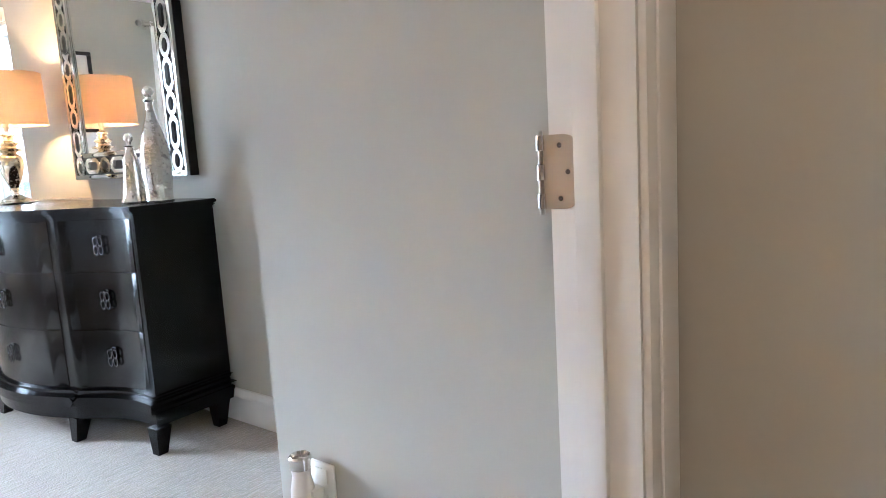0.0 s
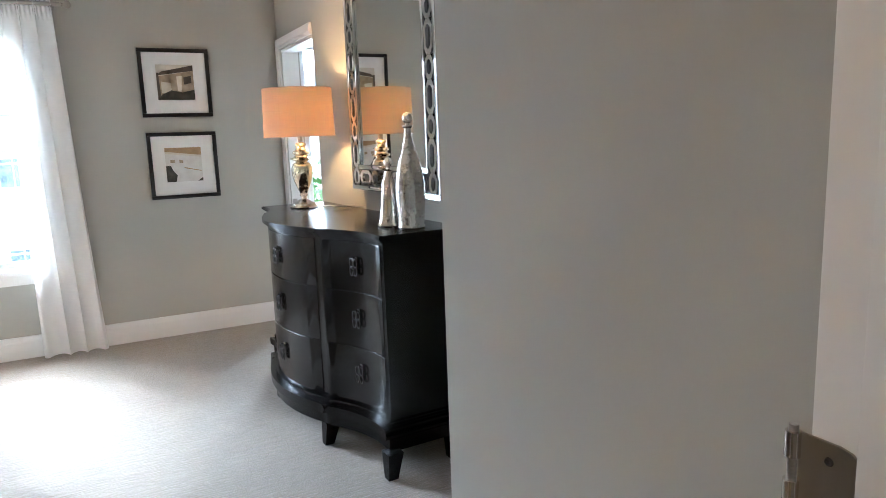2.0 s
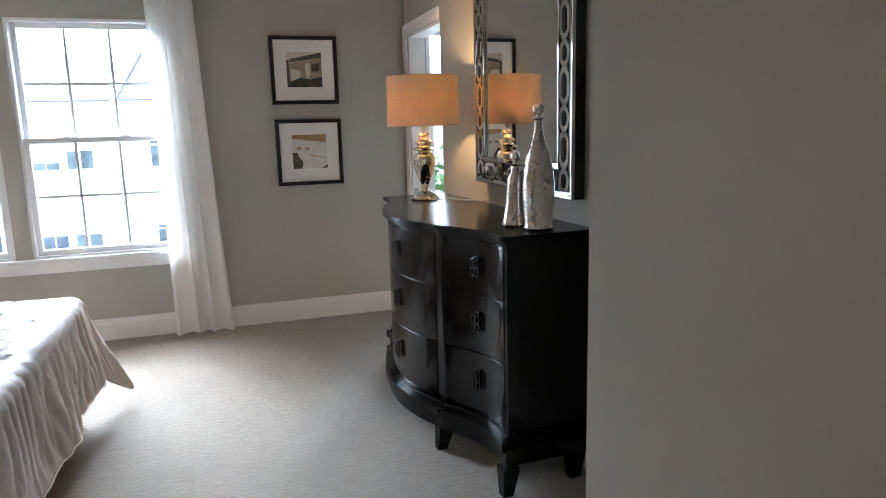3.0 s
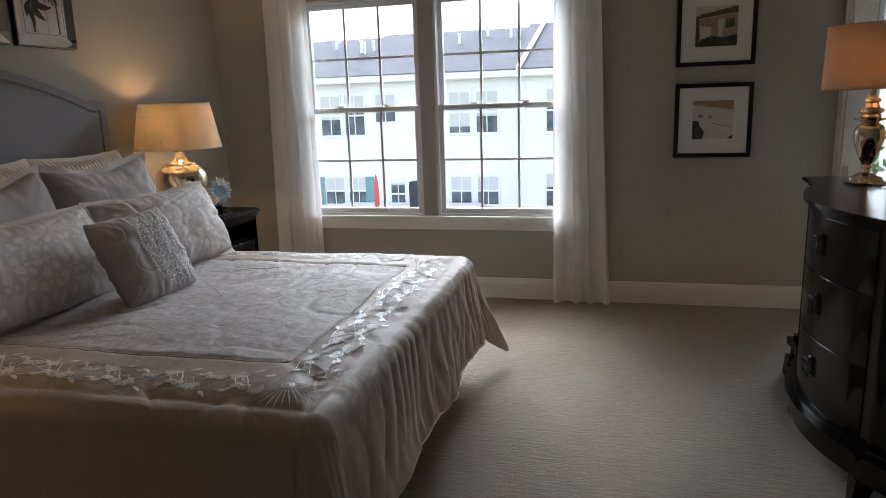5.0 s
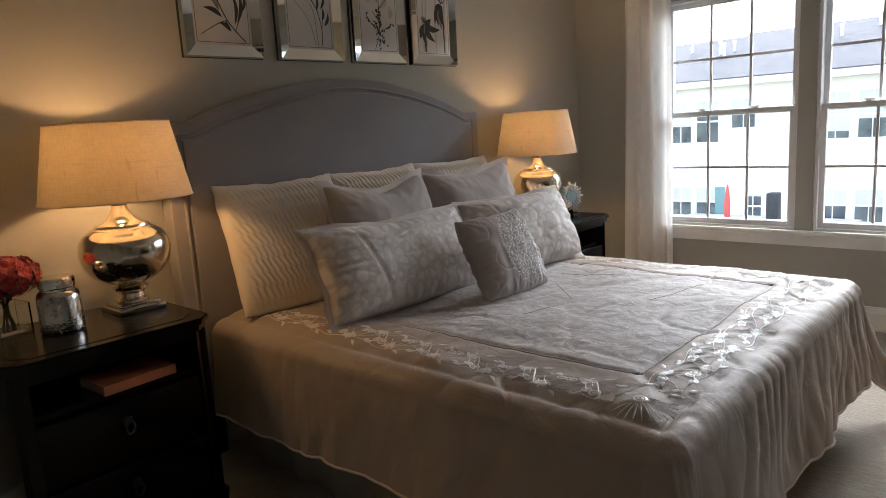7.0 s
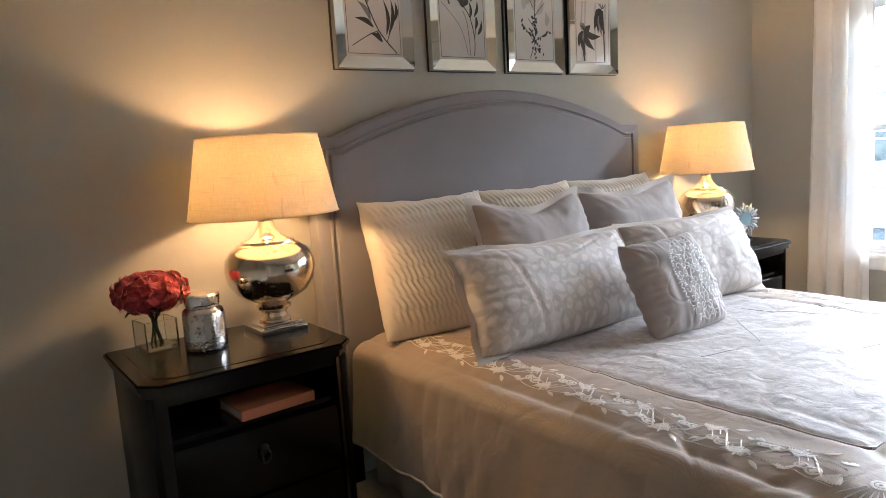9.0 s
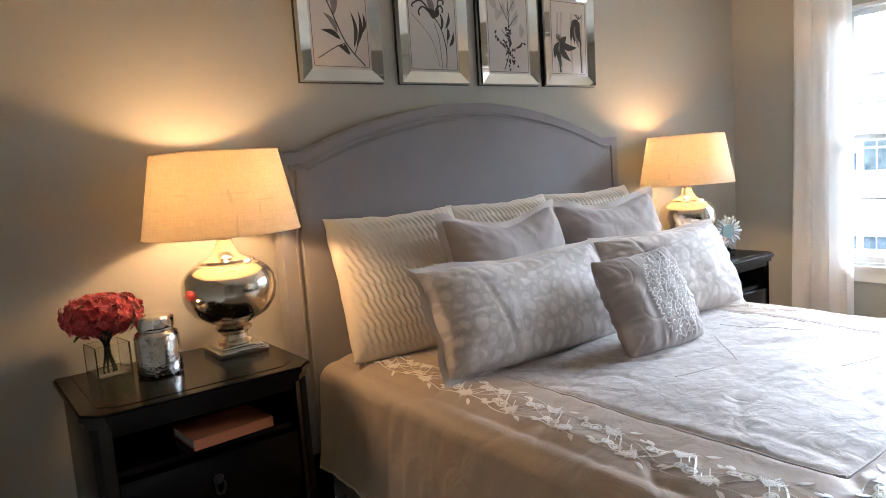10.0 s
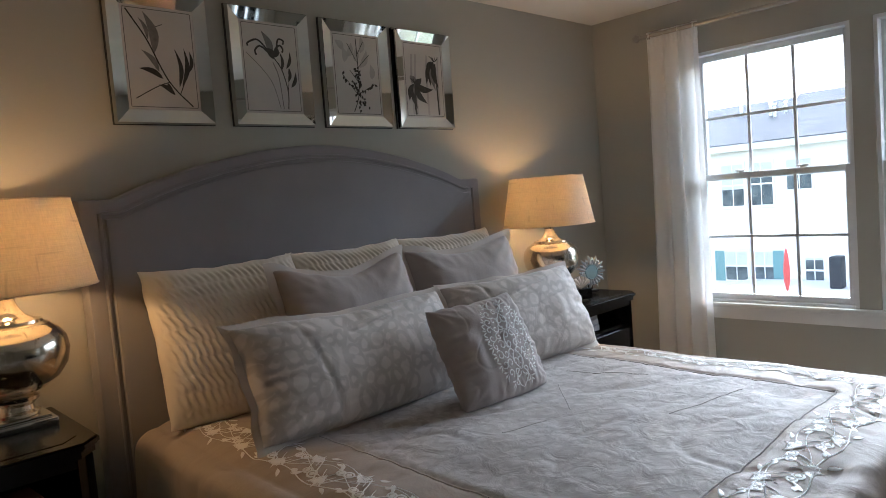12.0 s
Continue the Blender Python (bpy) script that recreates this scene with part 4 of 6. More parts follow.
        for y in (0.004, -0.004):
            a = [bm.verts.new(p + Vector((0, y, 0))) for p in inner]
            b = [bm.verts.new(p + Vector((0, y * 0.4, 0))) for p in outer]
            for k in range(len(a)):
                j = (k + 1) % len(a)
                bm.faces.new((a[k], a[j], b[j], b[k]))
        part("flange", bm, trim or material, ob)
    if medallion:
        bm = bmesh.new()

        def place(x, z):
            u, v = max(-0.98, min(0.98, (x - 0.04) / (w / 2))), max(-0.98, min(0.98, z / (h / 2)))
            p = at(u, v, 1)
            e = 0.03
            nn = (at(u, v + e, 1) - at(u, v - e, 1)).cross(at(u + e, v, 1) - at(u - e, v, 1)).normalized()
            if nn.y < 0:
                nn = -nn
            return p + nn * 0.0026, nn

        half = w * 0.235
        for side in (1, -1):
            for row in range(10):
                cy = -0.144 + row * 0.032
                wide = half * math.sqrt(max(0.05, 1 - (cy / 0.165) ** 2))
                cols = max(1, round(wide / 0.033))
                for col in range(cols):
                    r = 0.0155 + 0.003 * ((row + col) % 2)
                    cx = wide * (col + 0.55) / cols
                    tw = 1 if (row + col) % 2 else -1
                    turn = 2.4 + row * 0.9 + col
                    stitched(bm, lambda t: (side * (cx + r * (1 - 0.8 * t) * math.cos(6.6 * t * tw + turn)), cy + r * (1 - 0.8 * t) * math.sin(6.6 * t * tw + turn)), place, 0.0032, 0.0050, 18)
                    if col == cols - 1:
                        for q in (-0.7, 0.0, 0.7):
                            a = q + cy * 5
                            stitched(bm, lambda t: (side * (cx + 0.016 + 0.02 * t * math.cos(a)), cy + 0.006 * q + 0.02 * t * math.sin(a)), place, 0.0015, 0.0065, 5)
            for z0, z1, b in ((0.165, 0.105, 0.03), (0.105, 0.03, 0.022), (0.04, -0.05, 0.03), (-0.04, -0.11, 0.022), (-0.10, -0.165, 0.03)):
                stitched(bm, lambda t: (side * b * math.sin(math.pi * t), z0 + (z1 - z0) * t), place, 0.0025, 0.006, 14)
        tagged(part("embroidery", bm, THREAD, ob, "white embroidered medallion"), kind="stuff")
    return ob


def leaning(x, y, z, lean, yaw=0.0, roll=0.0):
    """A pillow's pose: bottom middle at the place, leaning back by lean degrees."""
    return pose(x, y, z, lean, roll, yaw)


TOPZ = BT + 0.012
for x, s, yw in ((2.925, 1, -2), (2.325, 2, 2), (1.735, 3, -2)):
    pillow("euro_pillow", leaning(x, 0.335, TOPZ - 0.012, 17, yw), 0.62, 0.575, 0.19, CREAM, "cream crinkled seersucker pillow against the headboard", ruffle=0.0075, seed=s, n=150)
pillow("pillow_sham", leaning(2.505, 0.515, TOPZ + 0.005, 16, 2, 0), 0.64, 0.505, 0.25, GREYSHAM, "grey cotton pillow sham with a flat flange", flange=0.03, seed=4.3, slump=0.10, trim=SHAMTRIM)
pillow("pillow_sham", leaning(1.83, 0.50, TOPZ + 0.005, 15, -4, 1), 0.64, 0.505, 0.25, GREYSHAM, "grey cotton pillow sham with a flat flange", flange=0.03, seed=9.1, slump=0.07, trim=SHAMTRIM)
pillow("damask_pillow", leaning(2.695, 0.80, TOPZ - 0.004, 25, 1, -1), 0.92, 0.385, 0.24, PILLOWDAMASK, "long silver damask pillow with a narrow flange", flange=0.022, seed=14.2, trim=SHAMTRIM, n=90, crease=True, slump=0.03)
pillow("damask_pillow", leaning(1.865, 0.84, TOPZ - 0.004, 26, -9, 1), 0.72, 0.385, 0.25, PILLOWDAMASK, "shorter silver damask pillow with a narrow flange", flange=0.02, seed=18.7, trim=SHAMTRIM, n=90, crease=True)
pillow("cushion", leaning(2.33, 1.075, TOPZ - 0.012, 27, -3, 1), 0.41, 0.375, 0.17, GREYSHAM, "small grey cushion with a white embroidered medallion", seed=22.0, medallion=True, n=120)


# ---- nightstands ----
NT = 0.80
BOOKORANGE = surface("orange_cloth_cover", (0.42, 0.13, 0.05), 0.65, scale=20, mix=0.4)
PAPER = surface("paper", (0.72, 0.68, 0.6), 0.9, scale=90, mix=0.5, stretch=(0.05, 0.05, 4))


def clipped(x0, x1, y0, y1, c):
    """A rectangle with its two front corners cut."""
    return [(x0, y0), (x1, y0), (x1, y1 - c), (x1 - c, y1), (x0 + c, y1), (x0, y1 - c)]


def nightstand(at):
    ob = thing("nightstand", at, "espresso lacquered nightstand with open shelf and clipped corners", "nightstand", "nightstands beside the bed")
    w, d = 0.335, 0.535
    bm = bmesh.new()
    prism(bm, clipped(-w, w, 0, d, 0.055), 0.776, NT)
    bmesh.ops.bevel(bm, geom=[e for e in bm.edges if abs(e.verts[0].co.z - e.verts[1].co.z) < 1e-5], offset=0.006, segments=2, affect="EDGES")
    top = part("top", bm, BLACKWOOD, ob)
    part("inlay", prism(bmesh.new(), clipped(-w + 0.05, w - 0.05, 0.05, d - 0.05, 0.045), NT + 0.0004, NT + 0.0016), BLACKWOOD, top)
    bm = bmesh.new()
    prism(bm, clipped(-w + 0.012, w - 0.012, 0.004, d - 0.012, 0.05), 0.755, 0.7755)
    part("moulding", bm, BLACKWOOD, ob)
    for s in (-1, 1):
        a, b = sorted((s * (w - 0.022), s * (w - 0.05)))
        part("side_panel", boxes((a, b, 0.01, d - 0.05, 0.13, 0.7515), bevel=0.003), BLACKWOOD, ob)
        bm = bmesh.new()
        c0, c1 = s * (w - 0.07), s * (w - 0.024)
        pts = [(c0, d - 0.024), (c1, d - 0.066), (c1, d - 0.09), (c0, d - 0.06)]
        prism(bm, pts if s > 0 else pts[::-1], 0.13, 0.7515)
        part("post", bm, BLACKWOOD, ob)
        for y0 in (0.015, d - 0.085):
            bm = bmesh.new()
            x0 = s * (w - 0.05)
            lo = [bm.verts.new((x0 + p * 0.019, y0 + 0.03 + q * 0.019, 0.0)) for p, q in ((-1, -1), (1, -1), (1, 1), (-1, 1))]
            hi = [bm.verts.new((x0 + p * 0.031, y0 + 0.03 + q * 0.031, 0.135)) for p, q in ((-1, -1), (1, -1), (1, 1), (-1, 1))]
            for i in range(4):
                j = (i + 1) % 4
                bm.faces.new((lo[i], lo[j], hi[j], hi[i]))
            bm.faces.new(lo[::-1])
            bm.faces.new(hi)
            part("leg", bm, BLACKWOOD, ob)
    part("back_panel", boxes((-w + 0.051, w - 0.051, 0.012, 0.024, 0.13, 0.7515)), BLACKWOOD, ob)
    part("shelf", boxes((-w + 0.051, w - 0.051, 0.025, d - 0.06, 0.595, 0.613)), BLACKWOOD, ob)
    part("top_rail", boxes((-w + 0.071, w - 0.071, d - 0.055, d - 0.03, 0.725, 0.7515)), BLACKWOOD, ob)
    for z0, z1 in ((0.375, 0.588), (0.155, 0.365)):
        dr = part("drawer", boxes((-w + 0.073, w - 0.073, d - 0.09, d - 0.032, z0, z1), bevel=0.004), BLACKWOOD, ob)
        zc = (z0 + z1) / 2 + 0.01
        h = part("handle", lathe([(0.0, 0), (0.016, 0), (0.014, 0.006), (0.005, 0.008), (0.005, 0.018), (0, 0.018)], 14), DARKMETAL, dr, "dark bronze drop pull",
                 at=Matrix.Translation((0, d - 0.032, zc + 0.025)) @ pose(0, 0, 0, -90, 0, 0))
        bm = bmesh.new()
        tube(bm, [(0.014 * math.sin(a), d - 0.018, zc + 0.005 - 0.022 * math.cos(a)) for a in [k * math.pi / 9 for k in range(18)]], 0.0035, 8, close=True)
        part("ring", bm, DARKMETAL, dr)
    part("base_rail", boxes((-w + 0.052, w - 0.052, d - 0.085, d - 0.028, 0.115, 0.148), bevel=0.005), BLACKWOOD, ob)
    return ob


ns_near = nightstand(pose(3.865, 0.10, 0) @ Matrix.Diagonal((1, 1, 0.9875, 1)))
copy_thing(ns_near, pose(0.955, 0.08, 0) @ Matrix.Diagonal((1, 1, 0.955, 1)))


def book(at, w, d, t, cover, label):
    ob = thing("book", at, label, "book")
    part("cover", boxes((-w / 2, w / 2, -d / 2, d / 2, 0, 0.003), (-w / 2, w / 2, -d / 2, d / 2, t - 0.003, t), (-w / 2, w / 2, -d / 2, -d / 2 + 0.003, 0.0031, t - 0.0031)), cover, ob)
    part("page_block", boxes((-w / 2 + 0.004, w / 2 - 0.004, -d / 2 + 0.0031, d / 2 - 0.004, 0.0031, t - 0.0031)), PAPER, ob)
    return ob


book(pose(3.80, 0.49, 0.6065, 0, 0, 184), 0.25, 0.18, 0.032, BOOKORANGE, "orange clothbound book lying on the nightstand shelf")
GREYCLOTH = surface("grey_cloth_cover", (0.25, 0.25, 0.26), 0.7)
for k in range(3):
    book(pose(1.06, 0.46, 0.586 + k * 0.031, 0, 0, 176 + 5 * k), 0.22, 0.16, 0.03, GREYCLOTH, "grey clothbound book in a stack on the shelf")


# ---- lamps ----
def mercury(name, tint=(0.78, 0.75, 0.70), foxing=0.35, rough=0.07, crackle=0.0, speck=55, spread=0.60):
    """Antiqued mercury glass: silvered, with brown foxed specks."""
    m = surface(name, tint, rough, 1.0, second=(0.62, 0.56, 0.47), scale=9, mix=0.5, bump=crackle, bump_scale=70)
    n, l = m.node_tree.nodes, m.node_tree.links
    co = n.new("ShaderNodeTexCoord")
    ns = n.new("ShaderNodeTexNoise")
    ns.inputs["Scale"].default_value, ns.inputs["Detail"].default_value, ns.inputs["Roughness"].default_value = speck, 8, 0.75
    l.new(co.outputs["Object"], ns.inputs["Vector"])
    mr = n.new("ShaderNodeMapRange")
    mr.inputs["From Min"].default_value, mr.inputs["From Max"].default_value = spread, spread + 0.07
    mr.inputs["To Max"].default_value = foxing
    l.new(ns.outputs["Fac"], mr.inputs["Value"])
    base = bsdf(m).inputs["Base Color"].links[0].from_socket
    mx = n.new("ShaderNodeMix")
    mx.data_type = "RGBA"
    mx.inputs[7].default_value = (0.10, 0.075, 0.05, 1)
    l.new(mr.outputs["Result"], mx.inputs[0])
    l.new(base, mx.inputs[6])
    l.new(mx.outputs[2], bsdf(m).inputs["Base Color"])
    rr = n.new("ShaderNodeMapRange")
    rr.inputs["To Min"].default_value, rr.inputs["To Max"].default_value = rough, 0.45
    l.new(mr.outputs["Result"], rr.inputs["Value"])
    l.new(rr.outputs["Result"], bsdf(m).inputs["Roughness"])
    return m


MERCURY = mercury("mercury_glass", (0.80, 0.725, 0.60), 0.6, 0.16, 0.0, 70, 0.57)
ETCHED = mercury("etched_silver_glass", (0.70, 0.69, 0.67), 0.75, 0.08, 1.0, 46, 0.53)


def shade_material(name, color, through_color, weave):
    """Lined linen lampshade: lets some of the bulb's light through."""
    m = surface(name, color, 0.9, scale=20, mix=0.2)
    n, l = m.node_tree.nodes, m.node_tree.links
    co = n.new("ShaderNodeTexCoord")
    height = None
    tint = None
    for sc in ((260, 260, 12), (14, 14, 420)):
        mp = n.new("ShaderNodeMapping")
        mp.inputs["Scale"].default_value = sc
        l.new(co.outputs["Object"], mp.inputs["Vector"])
        ns = n.new("ShaderNodeTexNoise")
        ns.inputs["Scale"].default_value, ns.inputs["Detail"].default_value = 1.0, 3
        l.new(mp.outputs["Vector"], ns.inputs["Vector"])
        if height is None:
            height = ns.outputs["Fac"]
        else:
            ad = n.new("ShaderNodeMath")
            ad.operation = "ADD"
            l.new(height, ad.inputs[0])
            l.new(ns.outputs["Fac"], ad.inputs[1])
            height = ad.outputs[0]
    mr = n.new("ShaderNodeMapRange")
    mr.inputs["From Min"].default_value, mr.inputs["From Max"].default_value = 0.75, 1.25
    mr.inputs["To Min"].default_value, mr.inputs["To Max"].default_value = 1.0 - weave, 1.0
    l.new(height, mr.inputs["Value"])
    # a few thick slubs, upright and level, that hold back more light
    thin = mr.outputs["Result"]
    for sc in ((34, 34, 2.2), (3.5, 3.5, 60)):
        mp = n.new("ShaderNodeMapping")
        mp.inputs["Scale"].default_value = sc
        l.new(co.outputs["Object"], mp.inputs["Vector"])
        ns = n.new("ShaderNodeTexNoise")
        ns.inputs["Scale"].default_value, ns.inputs["Detail"].default_value, ns.inputs["Distortion"].default_value = 1.0, 2, 0.4
        l.new(mp.outputs["Vector"], ns.inputs["Vector"])
        sl = n.new("ShaderNodeMapRange")
        sl.inputs["From Min"].default_value, sl.inputs["From Max"].default_value = 0.66, 0.72
        sl.inputs["To Min"].default_value, sl.inputs["To Max"].default_value = 1.0, 1.0 - weave * 1.1
        l.new(ns.outputs["Fac"], sl.inputs["Value"])
        mu = n.new("ShaderNodeMath")
        mu.operation = "MULTIPLY"
        l.new(thin, mu.inputs[0])
        l.new(sl.outputs["Result"], mu.inputs[1])
        thin = mu.outputs[0]
    cm = n.new("ShaderNodeMix")
    cm.data_type, cm.blend_type = "RGBA", "MULTIPLY"
    cm.inputs[0].default_value = 1.0
    cm.inputs[6].default_value = (*through_color, 1)
    l.new(thin, cm.inputs[7])
    tr = n.new("ShaderNodeBsdfTranslucent")
    l.new(cm.outputs[2], tr.inputs["Color"])
    mix = n.new("ShaderNodeMixShader")
    mix.inputs[0].default_value = 0.5
    l.new(bsdf(m).outputs[0], mix.inputs[1])
    l.new(tr.outputs[0], mix.inputs[2])
    l.new(mix.outputs[0], n["Material Output"].inputs["Surface"])
    return m


LINENSHADE = shade_material("cream_linen_shade", (0.72, 0.66, 0.57), (0.74, 0.655, 0.50), 0.28)
DRUMSHADE = shade_material("tan_drum_shade", (0.60, 0.47, 0.38), (0.42, 0.325, 0.255), 0.08)


def shade(parent, r0, r1, z0, z1, material):
    steps = 72
    bm = bmesh.new()
    rings = [[bm.verts.new((r * math.cos(2 * math.pi * k / steps), r * math.sin(2 * math.pi * k / steps), z)) for k in range(steps)]
             for r, z in ((r0, z0), (r1, z1), (r1 - 0.002, z1), (r0 - 0.002, z0))]
    for q in range(4):
        a, b = rings[q], rings[(q + 1) % 4]
        for k in range(steps):
            j = (k + 1) % steps
            bm.faces.new((a[k], a[j], b[j], b[k]))
    s = part("shade", bm, material, parent)
    for r, z in ((r0, z0), (r1, z1)):
        bm = bmesh.new()
        tube(bm, [((r + 0.0005) * math.cos(2 * math.pi * k / steps), (r + 0.0005) * math.sin(2 * math.pi * k / steps), z) for k in range(steps)], 0.0022, 6, close=True)
        part("trim", bm, material, s)
    bm = bmesh.new()
    for k in range(3):
        a = k * 2.0944
        tube(bm, [(0.008 * math.cos(a), 0.008 * math.sin(a), z1 - 0.03), ((r1 - 0.003) * math.cos(a), (r1 - 0.003) * math.sin(a), z1 - 0.012)], 0.0016, 6)
    part("spider", bm, NICKEL, s)
    return s


def bedside_lamp(at):
    ob = thing("table_lamp", at, "lit mercury glass gourd lamp with a cream linen shade", "table lamp", "lamps beside the bed")
    part("base", boxes((-0.085, 0.085, -0.085, 0.085, 0.0, 0.022), (-0.072, 0.072, -0.072, 0.072, 0.0221, 0.034), bevel=0.003), CHROME, ob, "square polished metal foot")
    prof = [(0.0, 0.0345), (0.055, 0.035), (0.058, 0.044), (0.046, 0.052), (0.043, 0.066), (0.050, 0.074), (0.060, 0.082), (0.062, 0.092), (0.050, 0.10), (0.080, 0.112),
            (0.122, 0.140), (0.148, 0.178), (0.157, 0.222), (0.151, 0.262), (0.132, 0.290), (0.112, 0.303), (0.110, 0.308), (0.094, 0.314), (0.092, 0.322), (0.070, 0.327),
            (0.050, 0.338), (0.036, 0.358), (0.028, 0.378), (0.026, 0.390), (0.031, 0.394), (0.031, 0.402), (0.022, 0.407), (0.0, 0.408)]
    part("body", lathe(prof, 64), MERCURY, ob, "mercury glass gourd body")
    part("neck", lathe([(0.0, 0.4085), (0.008, 0.409), (0.008, 0.44), (0.015, 0.445), (0.015, 0.49), (0.0, 0.49)], 16), NICKEL, ob)
    shade(ob, 0.257, 0.206, 0.413, 0.681, LINENSHADE)
    bulb("bulb", (0, 0, 0.555), BULB, ob)
    return ob


lamp_near = bedside_lamp(pose(3.66, 0.275, NT * 0.9875 + 0.002))
copy_thing(lamp_near, pose(1.0, 0.285, NT * 0.955 + 0.002, 0, 0, 15))

# things on the nightstand beside the entrance side
PETAL = surface("red_petals", (0.24, 0.006, 0.014), 0.6, second=(0.60, 0.065, 0.085), scale=42, mix=0.9, sheen=0.3)
LEAF = surface("green_leaves", (0.035, 0.055, 0.02), 0.5)


def bouquet(at):
    ob = thing("flower_vase", at, "red silk hydrangeas in a square glass vase", "flowers")
    w, t, h = 0.054, 0.005, 0.098
    bm = bmesh.new()
    for a in ((-w, w, -w, -w + t, 0, h), (-w, w, w - t, w, 0, h), (-w, -w + t, -w + t, w - t, 0, h), (w - t, w, -w + t, w - t, 0, h), (-w + t, w - t, -w + t, w - t, 0, 0.012)):
        box(bm, *a)
    part("vase", bm, GLASS, ob, "square clear glass vase")
    rng = random.Random(8)
    for k in range(7):
        bm = bmesh.new()
        a = k * 0.9
        tube(bm, [(0.02 * math.cos(a + 2), 0.02 * math.sin(a + 2), 0.013), (0.008 * math.cos(a), 0.008 * math.sin(a), 0.1), (0.055 * math.cos(a), 0.045 * math.sin(a), 0.172)], 0.003, 6)
        part("stem", bm, LEAF, ob)
    bm = bmesh.new()
    for k in range(420):
        d = Vector((rng.gauss(0, 1), rng.gauss(0, 0.9), rng.gauss(0.25, 0.75))).normalized()
        c = Vector((0, 0, 0.188)) + Vector((d.x * 0.118, d.y * 0.10, d.z * 0.064)) * rng.uniform(0.72, 1.04)
        t1 = d.cross(Vector((0.3, 0.2, 1)) + Vector((rng.gauss(0, 0.5), rng.gauss(0, 0.5), 0))).normalized()
        t2 = d.cross(t1)
        for q in range(4):
            a = q * 1.571 + rng.uniform(-0.2, 0.2)
            dirv = (t1 * math.cos(a) + t2 * math.sin(a) + d * rng.uniform(0.05, 0.55)).normalized()
            sd = dirv.cross(d).normalized()
            ln = rng.uniform(0.016, 0.027)
            v = [bm.verts.new(c + p) for p in (Vector((0, 0, 0)), dirv * ln * 0.6 + sd * ln * 0.5 + d * 0.003, dirv * ln, dirv * ln * 0.6 - sd * ln * 0.5 + d * 0.003)]
            bm.faces.new(v)
    tagged(part("petals", bm, PETAL, ob, "dense red petals", smooth=False), kind="stuff")
    for a, ln in ((2.7, 0.14), (3.3, 0.13), (0.3, 0.11), (4.5, 0.10), (1.4, 0.1)):
        bm = bmesh.new()
        dv = Vector((math.cos(a), math.sin(a), 0.25)).normalized()
        sd = Vector((-math.sin(a), math.cos(a), 0))
        rows = []
        for i in range(7):
            t = i / 6
            p = Vector((0, 0, 0.148)) + dv * ln * t + Vector((0, 0, -0.05 * t * t))
            wd = 0.024 * math.sin(math.pi * min(t + 0.05, 1)) + 0.001
            rows.append((bm.verts.new(p - sd * wd + Vector((0, 0, 0.006))), bm.verts.new(p), bm.verts.new(p + sd * wd + Vector((0, 0, 0.006)))))
        for p, q in zip(rows, rows[1:]):
            bm.faces.new((p[0], p[1], q[1], q[0]))
            bm.faces.new((p[1], p[2], q[2], q[1]))
        part("leaf", bm, LEAF, ob)
    return ob


bouquet(pose(4.045, 0.185, NT * 0.9875 + 0.002, 0, 0, 8))
jar = thing("glass_jar", pose(3.925, 0.335, NT * 0.9875 + 0.002) @ Matrix.Scale(1.13, 4), "speckled mercury glass jar with a silver lid", "jar")
part("body", lathe([(0.0, 0.0), (0.055, 0.0), (0.060, 0.006), (0.060, 0.108), (0.055, 0.119), (0.047, 0.125), (0.047, 0.131), (0.0, 0.131)], 40), ETCHED, jar)
part("lid", lathe([(0.0, 0.1315), (0.049, 0.1315), (0.050, 0.135), (0.050, 0.158), (0.045, 0.164), (0.0, 0.166)], 40), CHROME, jar, "brushed silver lid")

PETALWHITE = surface("pale_blue_enamel", (0.50, 0.60, 0.66), 0.4, second=(0.70, 0.73, 0.75), scale=30, mix=0.8)
clock = thing("sunburst_clock", pose(0.785, 0.40, NT * 0.955 + 0.002, 0, 0, -22) @ Matrix.Scale(1.1, 4), "small white sunburst daisy clock on a dark stand", "clock")
part("stand", boxes((-0.03, 0.03, -0.03, 0.02, 0, 0.012), (-0.012, 0.012, -0.02, -0.008, 0.0121, 0.07), bevel=0.003), BLACK, clock)
for k in range(22):
    a = 2 * math.pi * k / 22
    bm = bmesh.new()
    ln = 0.088 if k % 2 else 0.076
    tube(bm, [(0.036 * math.cos(a), 0.0 + 0.004 * (k % 2), 0.105 + 0.036 * math.sin(a)), (0.065 * math.cos(a), 0.006, 0.105 + 0.065 * math.sin(a)), (ln * math.cos(a), 0.0, 0.105 + ln * math.sin(a))], [0.004, 0.0085, 0.003], 6)
    part("petal", bm, PETALWHITE, clock)
face = part("face", lathe([(0, 0), (0.040, 0), (0.040, 0.008), (0.036, 0.012), (0.034, 0.010), (0, 0.010)], 28), surface("blue_dial", (0.33, 0.50, 0.58), 0.35), clock, "pale blue round dial",
            at=Matrix.Translation((0, -0.002, 0.105)) @ pose(0, 0, 0, -90, 0, 0))

